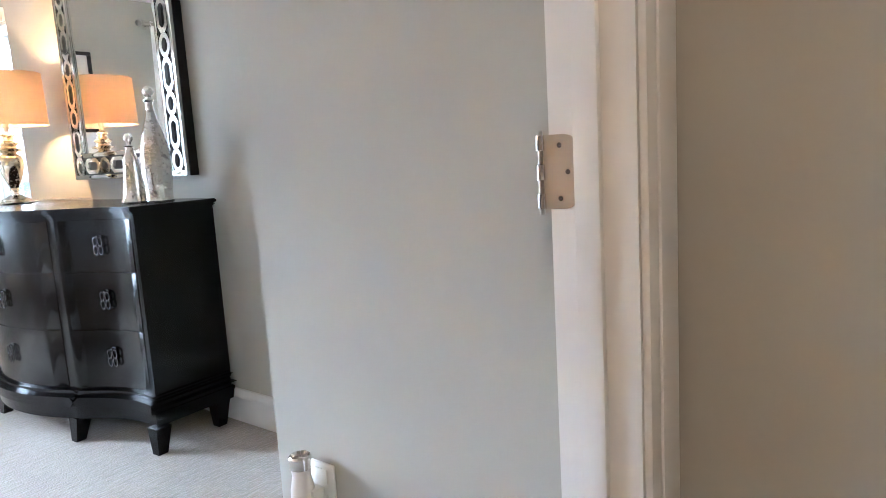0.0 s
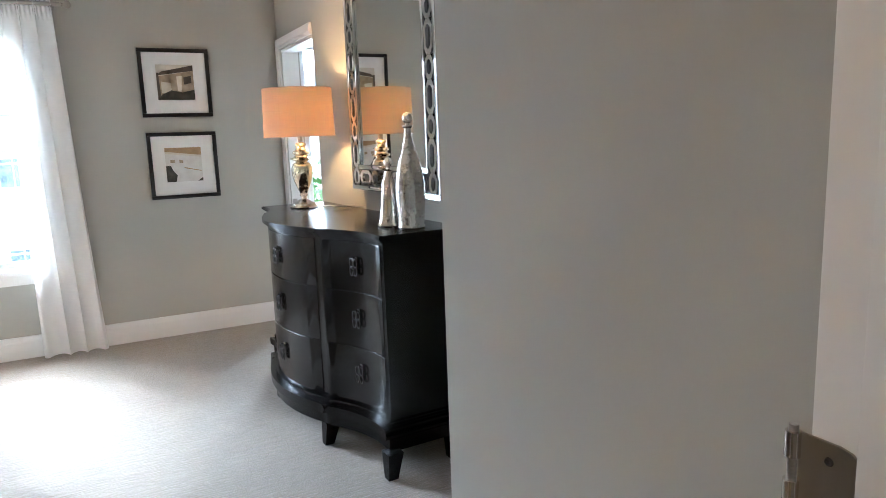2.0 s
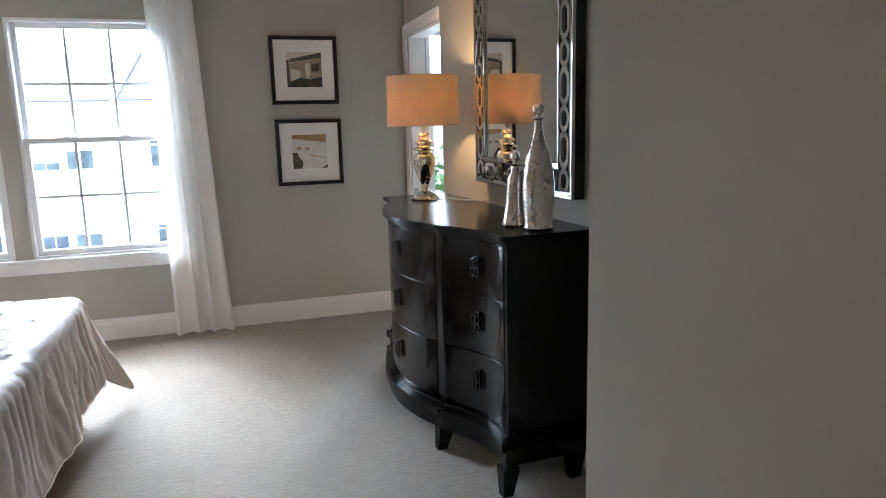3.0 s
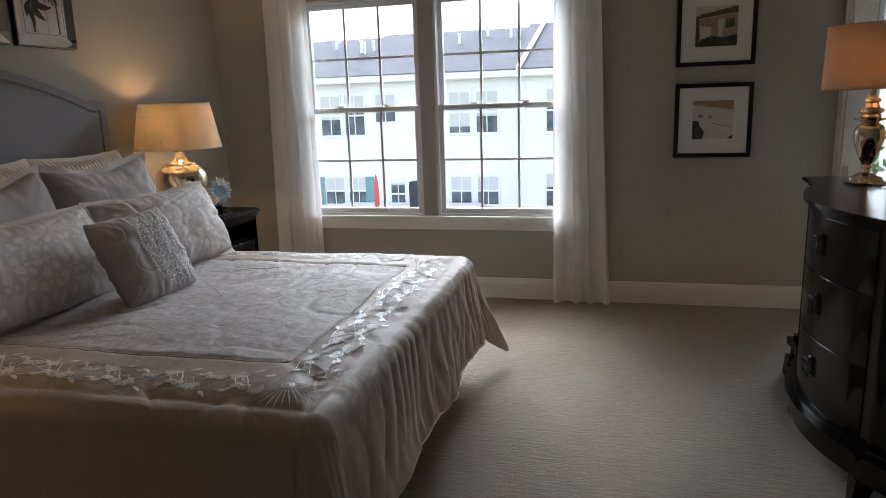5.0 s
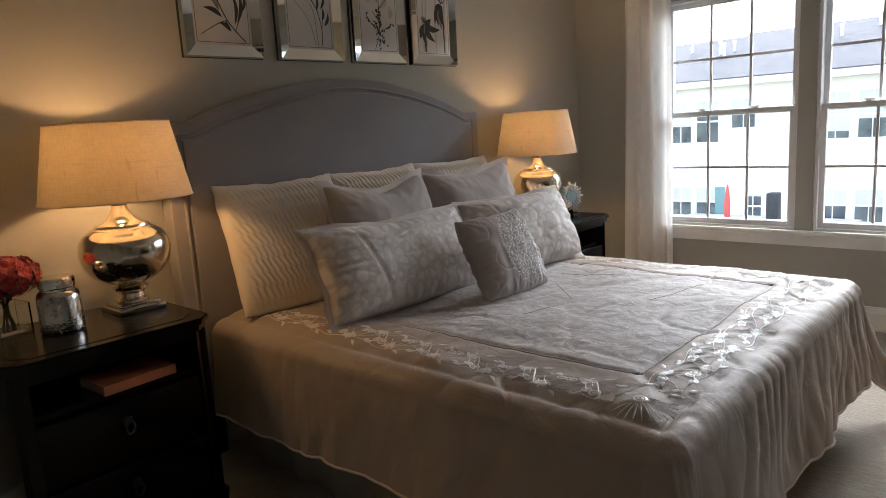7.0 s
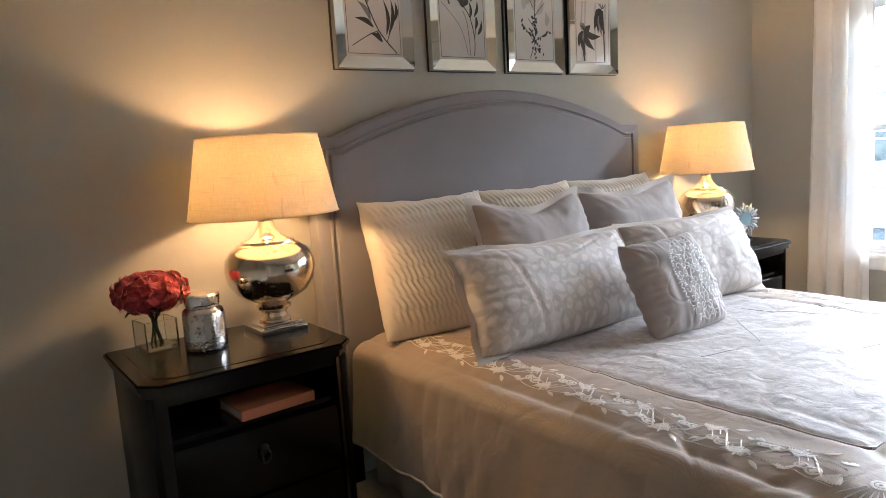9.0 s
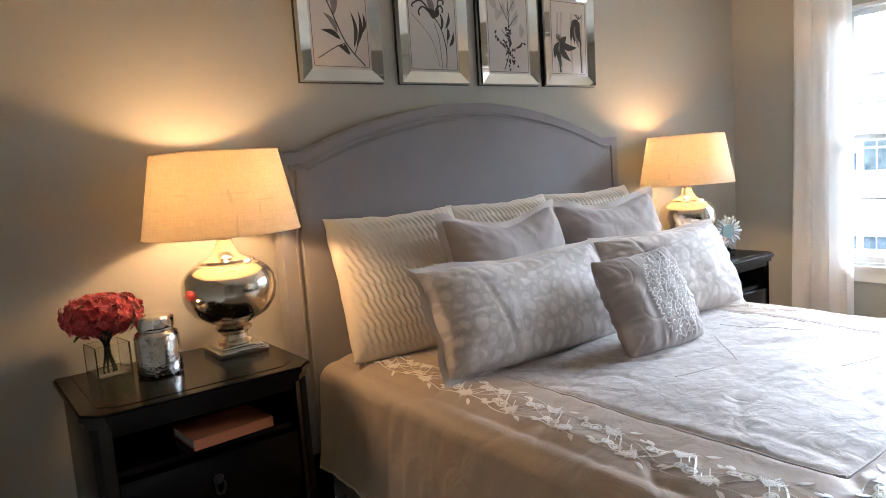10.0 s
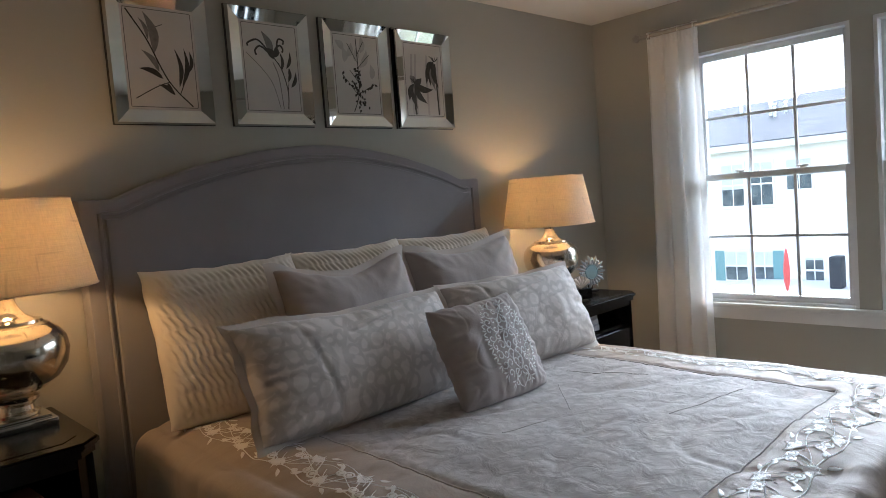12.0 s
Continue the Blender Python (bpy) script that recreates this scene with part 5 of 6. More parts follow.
# pale shell on a dark block, before the lamp
shell = thing("shell_ornament", pose(1.02, 0.485, NT * 0.955 + 0.002, 0, 0, -25), "pale seashell resting on a dark wooden block", "ornament")
part("block", boxes((-0.055, 0.055, -0.03, 0.03, 0.0, 0.055), bevel=0.004), BLACKWOOD, shell, "dark wooden block")
bm = bmesh.new()
for k in range(6):
    a = -1.0 + 0.4 * k
    tube(bm, [(0.0, 0.0, 0.06), (0.03 * math.sin(a), 0.006, 0.06 + 0.034 * math.cos(a)), (0.062 * math.sin(a), 0.0, 0.06 + 0.062 * math.cos(a))], [0.006, 0.011, 0.013], 8)
part("shell", bm, surface("pale_shell", (0.80, 0.76, 0.70), 0.5, second=(0.70, 0.58, 0.50), scale=30, mix=0.6), shell, "ribbed pale seashell")

# ---- botanical prints in mirrored frames ----
PRINT = surface("print_paper", (0.56, 0.53, 0.50), 0.5, second=(0.47, 0.44, 0.42), scale=5, mix=0.7, coat=0.9)
INK = surface("charcoal_ink", (0.022, 0.02, 0.02), 0.7, second=(0.045, 0.042, 0.04), scale=60, mix=0.8, coat=0.25)
INKSOFT = surface("pale_ink", (0.20, 0.188, 0.18), 0.7, second=(0.12, 0.112, 0.108), scale=45, mix=0.8, coat=0.25)
INKFAINT = surface("washed_ink", (0.40, 0.38, 0.365), 0.6, second=(0.32, 0.30, 0.29), scale=20, mix=0.7, coat=0.25)
FRAMEMIRROR = mirror_material("bevelled_mirror", (0.70, 0.72, 0.70), 0.03)


def leaf_shape(bm, x, z, a, ln, wd, y):
    c, s = math.cos(a), math.sin(a)
    left, right = [], []
    for i in range(9):
        t = i / 8
        w = wd * math.sin(math.pi * t ** 0.8) * 0.5
        bend = 0.12 * ln * math.sin(math.pi * t)
        left.append(bm.verts.new((x + c * ln * t - s * (w + bend), y, z + s * ln * t + c * (w + bend))))
        right.append(bm.verts.new((x + c * ln * t - s * (-w + bend), y, z + s * ln * t + c * (-w + bend))))
    for i in range(8):
        bm.faces.new((left[i], left[i + 1], right[i + 1], right[i]))


def stem_shape(bm, pts, w, y):
    rows = []
    for i, (x, z) in enumerate(pts):
        x2, z2 = pts[min(i + 1, len(pts) - 1)]
        x1, z1 = pts[max(i - 1, 0)]
        d = math.hypot(x2 - x1, z2 - z1) or 1
        nx, nz = -(z2 - z1) / d * w / 2, (x2 - x1) / d * w / 2
        rows.append((bm.verts.new((x + nx, y, z + nz)), bm.verts.new((x - nx, y, z - nz))))
    for a, b in zip(rows, rows[1:]):
        bm.faces.new((a[0], a[1], b[1], b[0]))


def plant(kind, ob):
    rng = random.Random(kind)
    dark, soft, faint = INK, INKSOFT, INKFAINT
    y = 0.0215
    count = [0]

    def lifted():
        count[0] += 1
        return y + 0.00002 * count[0]

    def leaf_flat(ink, *a):
        bm = bmesh.new()
        leaf_shape(bm, *a[:-1], lifted())
        part("leaf", bm, ink, ob, smooth=False)

    def stem_flat(ink, *a):
        bm = bmesh.new()
        stem_shape(bm, *a[:-1], lifted())
        part("stem", bm, ink, ob, smooth=False)

    def curve(x0, z0, x1, z1, bow=0.0, n=10):
        return [(x0 + (x1 - x0) * t / n + bow * math.sin(math.pi * t / n), z0 + (z1 - z0) * t / n) for t in range(n + 1)]

    def leaf_to(ink, x0, z0, x1, z1, wd):
        leaf_flat(ink, x0, z0, math.atan2(z1 - z0, x1 - x0), math.hypot(x1 - x0, z1 - z0), wd, y)

    def stem_to(ink, w, *pts):
        """A stem that bends softly through its points."""
        fine = []
        for q in range(len(pts) - 1):
            p0, p1, p2, p3 = pts[max(q - 1, 0)], pts[q], pts[q + 1], pts[min(q + 2, len(pts) - 1)]
            for k in range(6):
                t = k / 6
                fine.append(tuple(0.5 * (2 * b + (c - a) * t + (2 * a - 5 * b + 4 * c - d) * t * t + (3 * b - a - 3 * c + d) * t ** 3) for a, b, c, d in zip(p0, p1, p2, p3)))
        stem_flat(ink, fine + [pts[-1]], w, y)

    # the picture's left is +x here
    if kind == 0:
        stem_to(dark, 0.0055, (-0.108, -0.178), (-0.022, -0.085), (0.047, 0.065), (0.09, 0.135), (0.118, 0.178))
        stem_to(dark, 0.0035, (-0.022, -0.087), (0.03, -0.108), (0.11, -0.153))
        stem_to(dark, 0.0035, (-0.062, -0.13), (-0.085, -0.08), (-0.113, -0.02))
        stem_to(dark, 0.0025, (0.035, 0.11), (0.0, 0.125), (-0.015, 0.132))
        leaf_to(soft, 0.025, 0.02, 0.056, 0.175, 0.036)
        for row in ((0.013, -0.05, 0.075, 0.03, 0.022), (0.0, -0.075, 0.09, -0.04, 0.022), (-0.04, -0.135, 0.022, -0.098, 0.020), (0.045, 0.07, 0.075, 0.15, 0.016), (-0.015, -0.09, -0.04, -0.13, 0.018)):
            leaf_to(dark if row[1] < -0.06 else soft, *row)
        for row in ((-0.06, -0.105, -0.052, 0.045, 0.018), (-0.072, -0.1, -0.09, 0.05, 0.019), (-0.105, -0.045, -0.112, 0.04, 0.016)):
            leaf_to(dark, *row)
    elif kind == 1:
        stem_to(dark, 0.005, (-0.065, -0.175), (-0.07, -0.097), (-0.047, -0.005), (-0.012, 0.045))
        stem_to(soft, 0.004, (-0.042, -0.175), (-0.03, -0.04), (-0.006, 0.025))
        stem_to(soft, 0.003, (-0.027, -0.172), (0.012, -0.05), (0.118, 0.06))
        leaf_to(soft, 0.0, 0.05, 0.04, 0.155, 0.034)
        leaf_to(dark, -0.012, 0.04, 0.022, 0.085, 0.034)
        leaf_to(dark, -0.012, 0.045, -0.03, 0.10, 0.030)
        for pts in (((0.015, 0.075), (0.06, 0.115), (0.105, 0.10), (0.108, 0.085)), ((0.012, 0.065), (0.05, 0.09), (0.075, 0.07), (0.07, 0.05)),
                    ((-0.03, 0.09), (-0.04, 0.125), (-0.065, 0.122), (-0.062, 0.105)), ((-0.02, 0.08), (-0.045, 0.10), (-0.06, 0.085), (-0.055, 0.07))):
            stem_to(dark, 0.008, *pts)
        for row in ((-0.045, -0.01, -0.043, 0.072, 0.016), (-0.07, 0.0, -0.092, 0.078, 0.016), (-0.075, -0.055, -0.083, 0.008, 0.016), (-0.088, -0.08, -0.115, -0.01, 0.018)):
            leaf_to(dark, *row)
        stem_to(dark, 0.003, (-0.07, -0.097), (-0.078, -0.05), (-0.08, 0.0))
    elif kind == 2:
        for q in range(7):
            leaf_flat(faint, rng.uniform(-0.09, 0.08), rng.uniform(-0.02, 0.12), rng.uniform(0.6, 2.6), rng.uniform(0.06, 0.10), 0.035, y)
        stem_to(dark, 0.0045, (0.035, -0.175), (0.0, -0.09), (-0.005, 0.04), (-0.002, 0.172))
        for q, (z, dx, up) in enumerate(((-0.10, 0.09, 0.10), (-0.09, -0.10, 0.05), (0.03, -0.075, 0.07), (0.06, 0.05, 0.085), (0.09, -0.045, 0.07), (-0.03, 0.045, 0.05))):
            pts = curve(0.0, z, dx, z + up, 0)
            stem_flat(dark, pts, 0.003, y)
            for p in pts[3:] if q < 2 else ():
                leaf_flat(dark, p[0], p[1], rng.uniform(0, 6.28), rng.uniform(0.012, 0.02), 0.011, y)
        for q in range(46):
            t = rng.random()
            leaf_flat(dark, rng.gauss(0.0, 0.012), -0.10 + 0.13 * t, rng.uniform(0, 6.28), rng.uniform(0.012, 0.02), 0.010, y)
        for q in range(14):
            leaf_flat(dark, rng.gauss(-0.02, 0.016), rng.gauss(-0.14, 0.012), rng.uniform(0, 6.28), 0.017, 0.010, y)
    else:
        for x in (0.085, 0.06, -0.02, -0.1):
            stem_to(faint, 0.014, (x, -0.178), (x + 0.004, 0.0), (x - 0.006, 0.13))
        # two nodding bells, their petals trailing down
        for x, z, tips in ((-0.072, 0.10, ((-0.015, -0.02), (-0.045, -0.03), (-0.078, -0.05), (-0.10, -0.035), (-0.02, 0.04))),
                           (0.072, -0.02, ((0.112, -0.11), (0.06, -0.15), (0.03, -0.11), (-0.012, -0.12), (-0.06, -0.045), (0.10, 0.02), (0.02, 0.01)))):
            for k, (tx, tz) in enumerate(tips):
                leaf_to(soft if k % 3 == 2 else dark, x, z, tx, tz, 0.036)
            for k in range(4):
                leaf_to(dark, x, z, x + 0.024 * (k - 1.5), z + 0.03, 0.006)
        stem_to(dark, 0.010, (-0.082, 0.09), (-0.088, -0.06), (-0.092, -0.178))
        stem_to(dark, 0.012, (0.068, -0.05), (0.075, -0.12), (0.07, -0.178))


def mirrored_frame(at, kind, label):
    ob = thing("framed_print", at, label, "picture", "prints above the headboard")
    w, h, bw = 0.198, 0.252, 0.058
    part("backing", boxes((-w, w, 0.0, 0.012, -h, h)), BLACK, ob)
    corners = lambda i, y: [(-w + i, y, -h + i), (w - i, y, -h + i), (w - i, y, h - i), (-w + i, y, h - i)]
    outer, crest, inner = corners(0.002, 0.0125), corners(0.008, 0.034), corners(bw, 0.022)
    low = corners(bw, 0.013)
    for k in range(4):
        j = (k + 1) % 4
        bm = bmesh.new()
        rows = [[bm.verts.new(q[k]), bm.verts.new(q[j])] for q in (outer, crest, inner, low)]
        for a, b in zip(rows, rows[1:]):
            bm.faces.new((a[0], a[1], b[1], b[0]))
        part("mirror_strip", bm, FRAMEMIRROR, ob, "bevelled mirror strip", smooth=False)
    part("print", boxes((-w + bw, w - bw, 0.0125, 0.0205, -h + bw, h - bw)), PRINT, ob, "grey botanical print behind glass")
    bm = bmesh.new()
    a, b = w - bw - 0.012, h - bw - 0.012
    for r in ((-a, a, 0.0206, 0.0212, b, b + 0.003), (-a, a, 0.0206, 0.0212, -b - 0.003, -b), (-a - 0.003, -a, 0.0206, 0.0212, -b, b), (a, a + 0.003, 0.0206, 0.0212, -b, b)):
        box(bm, *r)
    part("border_line", bm, INKSOFT, ob)
    plant(kind, ob)
    return ob


for k, (x, text) in enumerate(((3.0, "mirror-framed print of a leafy branch"), (2.522, "mirror-framed print of a lily stem"), (2.062, "mirror-framed print of a berry twig"), (1.628, "mirror-framed print of hanging bell flowers"))):
    mirrored_frame(pose(x, 0.002, 1.998, -1.0), k, text)

# ---- dresser ----
XM = 1.98


def front(dx):
    """The serpentine front's depth, at dx from the dresser's middle."""
    u = abs(dx)
    if u < 0.34:
        return 3.635 + 0.077 * (u / 0.34) ** 2
    if u < 0.385:
        return 3.712 + 0.010 * (u - 0.34) / 0.045
    t = (u - 0.385) / 0.395
    return 3.722 + 0.108 * (2.6 * t - 1.6 * t * t)


def dresser_outline(grow, half=0.785, back=4.198):
    pts = [(XM + half + grow, back)]
    n = 90
    xs = [half - 2 * half * i / n for i in range(n + 1)]
    for dx in xs:
        pts.append((XM + dx * (half + grow) / half, front(dx) - grow))
    pts.append((XM - half - grow, back))
    return pts[::-1]


def serp_panel(dx0, dx1, z0, z1, thick=0.02, proud=0.003, n=18):
    """A drawer front that follows the curve."""
    bm = bmesh.new()
    cols = []
    for i in range(n + 1):
        dx = dx0 + (dx1 - dx0) * i / n
        y = front(dx) - proud
        e = 0.0012
        k = e if i in (0, n) else 0
        cols.append([bm.verts.new((XM + dx, yy, zz)) for yy, zz in ((y + thick, z0), (y + e, z0), (y + k, z0 + e), (y + k, z1 - e), (y + e, z1), (y + thick, z1))])
    for a, b in zip(cols, cols[1:]):
        for q in range(6):
            r = (q + 1) % 6
            bm.faces.new((a[q], a[r], b[r], b[q]))
    bm.faces.new(cols[0])
    bm.faces.new(cols[-1][::-1])
    return bm


PULLMETAL = surface("gunmetal", (0.10, 0.10, 0.105), 0.22, 1.0, scale=40, mix=0.4)


def pull(parent, dx, z):
    """Dark double-ring pull on a back plate."""
    y = front(dx) - 0.003
    slope = (front(dx + 0.01) - front(dx - 0.01)) / 0.02
    m = Matrix.Translation((XM + dx, y, z)) @ Matrix.Rotation(math.atan(slope), 4, "Z")
    h = part("handle", lathe([(0.0, 0.0), (0.012, 0.0), (0.010, 0.005), (0.005, 0.008), (0.005, 0.014), (0.0, 0.014)], 14), PULLMETAL, parent, "dark metal double-ring pull",
             at=m @ pose(0, 0, 0.034, 90, 0, 0))
    for cx, cz in ((-0.0125, 0.016), (0.0125, 0.016), (-0.0125, -0.019), (0.0125, -0.019)):
        bm = bmesh.new()
        tube(bm, [(cx + 0.0105 * math.cos(a), cz - 0.034 + 0.0185 * math.sin(a), 0.014) for a in [q * math.pi / 9 for q in range(18)]], 0.0034, 8, close=True)
        part("ring", bm, PULLMETAL, h)
    part("stud", lathe([(0.0, 0.0), (0.007, 0.0), (0.006, 0.012), (0.0, 0.016)], 12), PULLMETAL, h, at=pose(0, 0, 0.006))


dresser = thing("dresser", pose(XM, 3.74, 0, 0, 0, 2.5) @ Matrix.Translation((-XM, -3.74, 0)), "black lacquered serpentine dresser with ring pulls", "dresser")
part("body", prism(bmesh.new(), dresser_outline(-0.0015), 0.20, 0.962), BLACKWOOD, dresser)
for z0, z1, g in ((0.9625, 0.974, 0.006), (0.9742, 0.984, 0.016), (0.9842, 1.003, 0.028)):
    bm = prism(bmesh.new(), dresser_outline(g), z0, z1)
    bmesh.ops.bevel(bm, geom=[e for e in bm.edges if abs(e.verts[0].co.z - e.verts[1].co.z) < 1e-5], offset=0.004, segments=2, affect="EDGES")
    part("top" if g > 0.02 else "moulding", bm, BLACKWOOD, dresser)
# base: a deep curved apron, a fat rounded moulding and a small step above it
for z0, z1, g, r in ((0.105, 0.165, 0.020, 0.004), (0.1652, 0.206, 0.042, 0.020), (0.2062, 0.228, 0.018, 0.010)):
    bm = prism(bmesh.new(), dresser_outline(g), z0, z1)
    bmesh.ops.bevel(bm, geom=[e for e in bm.edges if abs(e.verts[0].co.z - e.verts[1].co.z) < 1e-5], offset=r, segments=4, affect="EDGES")
    part("apron" if g == 0.020 else "base_moulding", bm, BLACKWOOD, dresser)
for z0, z1, zh in ((0.738, 0.952, 0.846), (0.492, 0.733, 0.618), (0.238, 0.487, 0.372)):
    for dx0, dx1 in ((-0.745, -0.392), (-0.333, 0.333), (0.392, 0.745)):
        d = part("drawer", serp_panel(dx0, dx1, z0, z1), BLACKWOOD, dresser)
        if dx1 - dx0 > 0.5:
            pull(d, 0.03, zh)
        else:
            pull(d, 0.555 if dx0 > 0 else -0.555, zh)


def foot(x, y, s):
    bm = bmesh.new()
    lo = [bm.verts.new((x + p * 0.021 + s * 0.020, y + q * 0.021 - 0.020, 0.0)) for p, q in ((-1, -1), (1, -1), (1, 1), (-1, 1))]
    hi = [bm.verts.new((x + p * 0.034, y + q * 0.034, 0.1045)) for p, q in ((-1, -1), (1, -1), (1, 1), (-1, 1))]
    for i in range(4):
        j = (i + 1) % 4
        bm.faces.new((lo[i], lo[j], hi[j], hi[i]))
    bm.faces.new(lo[::-1])
    bm.faces.new(hi)
    part("leg", bm, BLACKWOOD, dresser)


for x, y, s in ((XM + 0.792, 3.826, 1), (XM - 0.792, 3.826, -1), (XM + 0.352, 3.728, 0), (XM - 0.352, 3.728, 0), (XM + 0.765, 4.135, 1), (XM - 0.765, 4.135, -1)):
    foot(x, y, s)

# lamp on the dresser
DT = 1.0035
lamp = thing("table_lamp", pose(1.44, 3.945, DT), "lit silvered urn lamp with a tan drum shade", "table lamp")
part("base", lathe([(0.0, 0), (0.078, 0), (0.080, 0.008), (0.066, 0.016), (0.064, 0.026), (0.045, 0.034), (0.026, 0.048), (0.0, 0.048)], 36), CHROME, lamp, "stepped round metal foot")
part("body", lathe([(0.0, 0.0485), (0.018, 0.049), (0.015, 0.062), (0.024, 0.072), (0.018, 0.082), (0.030, 0.105), (0.048, 0.150), (0.058, 0.19), (0.059, 0.22), (0.050, 0.245),
                    (0.030, 0.258), (0.036, 0.264), (0.060, 0.270), (0.062, 0.278), (0.040, 0.284), (0.034, 0.296), (0.046, 0.304), (0.047, 0.314), (0.030, 0.322), (0.024, 0.34), (0.032, 0.348),
                    (0.030, 0.358), (0.014, 0.366), (0.0, 0.368)], 44), MERCURY, lamp, "silvered glass urn")
part("socket", lathe([(0.0, 0.368), (0.014, 0.3685), (0.014, 0.44), (0.0, 0.44)], 14), NICKEL, lamp)
shade(lamp, 0.195, 0.188, 0.398, 0.655, DRUMSHADE)
bulb("bulb", (0, 0, 0.52), BULB * 0.82, lamp)
bm = bmesh.new()
tube(bm, [(1.52, 3.95, DT + 0.006), (1.58, 4.0, DT + 0.012), (1.63, 4.03, DT + 0.02), (1.66, 4.07, DT + 0.012), (1.66, 4.19, DT + 0.004), (1.66, 4.224, DT + 0.002), (1.66, 4.228, 0.55)], 0.003, 8)
single("lamp_cord", bm, WHITE, "clear lamp cord trailing off the dresser top", "cord")


def bottle(at, k, h, label):
    ob = thing("decanter", at, label, "decanter", "decanters on the dresser")
    part("body", lathe([(0.0, 0.0), (0.055 * k, 0.0), (0.058 * k, 0.01), (0.053 * k, 0.02), (0.056 * k, h * 0.12), (0.062 * k, h * 0.26), (0.061 * k, h * 0.36), (0.056 * k, h * 0.48), (0.045 * k, h * 0.58),
                        (0.031 * k, h * 0.67), (0.021 * k, h * 0.74), (0.0155 * k, h * 0.80), (0.014 * k, h * 0.86), (0.022 * k, h * 0.875), (0.022 * k, h * 0.885), (0.0, h * 0.885)], 16), ETCHED, ob, "crackled silver glass body")
    part("stopper", lathe([(0.0, h * 0.8855), (0.010 * k, h * 0.886), (0.010 * k, h * 0.905), (0.020 * k, h * 0.925), (0.023 * k, h * 0.95), (0.018 * k, h * 0.98), (0.0, h)], 24), CHROME, ob, "silver ball stopper")


bottle(pose(2.68, 4.03, DT), 1.0, 0.475, "tall crackled silver glass decanter with ball stopper")
ob = thing("decanter", pose(2.545, 3.995, DT), "short flared silver glass decanter with ball stopper", "decanter", "decanters on the dresser")
part("body", lathe([(0.0, 0), (0.056, 0), (0.058, 0.008), (0.050, 0.02), (0.040, 0.08), (0.034, 0.15), (0.030, 0.19), (0.020, 0.21), (0.016, 0.235), (0.021, 0.24), (0.0, 0.243)], 36), ETCHED, ob)
part("stopper", lathe([(0.0, 0.2435), (0.009, 0.244), (0.009, 0.252), (0.018, 0.264), (0.019, 0.276), (0.012, 0.29), (0.0, 0.294)], 20), CHROME, ob)

# wall mirror with its fretwork border
MY = YM - 0.025
MX0, MX1, MZ0, MZ1 = 1.615, 2.665, 1.105, 2.22
mir = thing("wall_mirror", pose(0, 0, 0), "silver fretwork wall mirror of rings and links", "mirror")
part("backing", boxes((MX0, MX1, MY - 0.018, YM - 0.001, MZ0, MZ1), bevel=0.002), BLACK, mir)
FB = 0.135
g = part("glass", boxes((MX0 + FB, MX1 - FB, MY - 0.022, MY - 0.0185, MZ0 + FB, MZ1 - FB)), MIRROR, mir, "plain mirror glass")


def strip_ring(i0, i1, name):
    bm = bmesh.new()
    y0, y1 = MY - 0.034, MY - 0.0185
    for r in ((MX0 + i0, MX1 - i0, y0, y1, MZ0 + i0, MZ0 + i1), (MX0 + i0, MX1 - i0, y0, y1, MZ1 - i1, MZ1 - i0), (MX0 + i0, MX0 + i1, y0, y1, MZ0 + i1 + 0.0005, MZ1 - i1 - 0.0005),
              (MX1 - i1, MX1 - i0, y0, y1, MZ0 + i1 + 0.0005, MZ1 - i1 - 0.0005)):
        box(bm, *r, bevel=0.004)
    part(name, bm, FRAMEMIRROR, mir, "bevelled mirror edging")


strip_ring(0.0, 0.024, "outer_edging")
strip_ring(0.112, 0.134, "inner_edging")


FRET = mirror_material("fretwork_mirror", (0.88, 0.89, 0.88), 0.08)


def loop_plate(cx, cz, outer, inner, name):
    """A flat bevelled ring cut from mirror, between two outlines of equal length."""
    bm = bmesh.new()
    y0, y1 = MY - 0.0185, MY - 0.032
    n = len(outer)
    o0 = [bm.verts.new((cx + x, y0, cz + z)) for x, z in outer]
    o1 = [bm.verts.new((cx + x * 0.96, y1, cz + z * 0.96)) for x, z in outer]
    i1 = [bm.verts.new((cx + x * 1.05, y1, cz + z * 1.05)) for x, z in inner]
    i0 = [bm.verts.new((cx + x, y0, cz + z)) for x, z in inner]
    for p, q in ((o0, o1), (o1, i1), (i1, i0)):
        for k in range(n):
            j = (k + 1) % n
            bm.faces.new((p[k], p[j], q[j], q[k]))
    part(name, bm, FRET, mir, smooth=False)


def fret(cx, cz, along_z, kind, ln):
    turn = (lambda x, z: (x, z)) if along_z else (lambda x, z: (z, x))
    if kind == 0:
        r = [(math.cos(2 * math.pi * k / 28), math.sin(2 * math.pi * k / 28)) for k in range(28)]
        loop_plate(cx, cz, [turn(0.043 * a, 0.054 * b) for a, b in r], [turn(0.020 * a, 0.029 * b) for a, b in r], "ring")
    else:
        h = ln / 2
        out = [(0.0 + 0.018, -h), (0.040, -h + 0.03), (0.040, h - 0.03), (0.018, h), (-0.018, h), (-0.040, h - 0.03), (-0.040, -h + 0.03), (-0.018, -h)]
        inn = [(0.006, -h + 0.028), (0.020, -h + 0.042), (0.020, h - 0.042), (0.006, h - 0.028), (-0.006, h - 0.028), (-0.020, h - 0.042), (-0.020, -h + 0.042), (-0.006, -h + 0.028)]
        loop_plate(cx, cz, [turn(*p) for p in out], [turn(*p) for p in inn], "link")


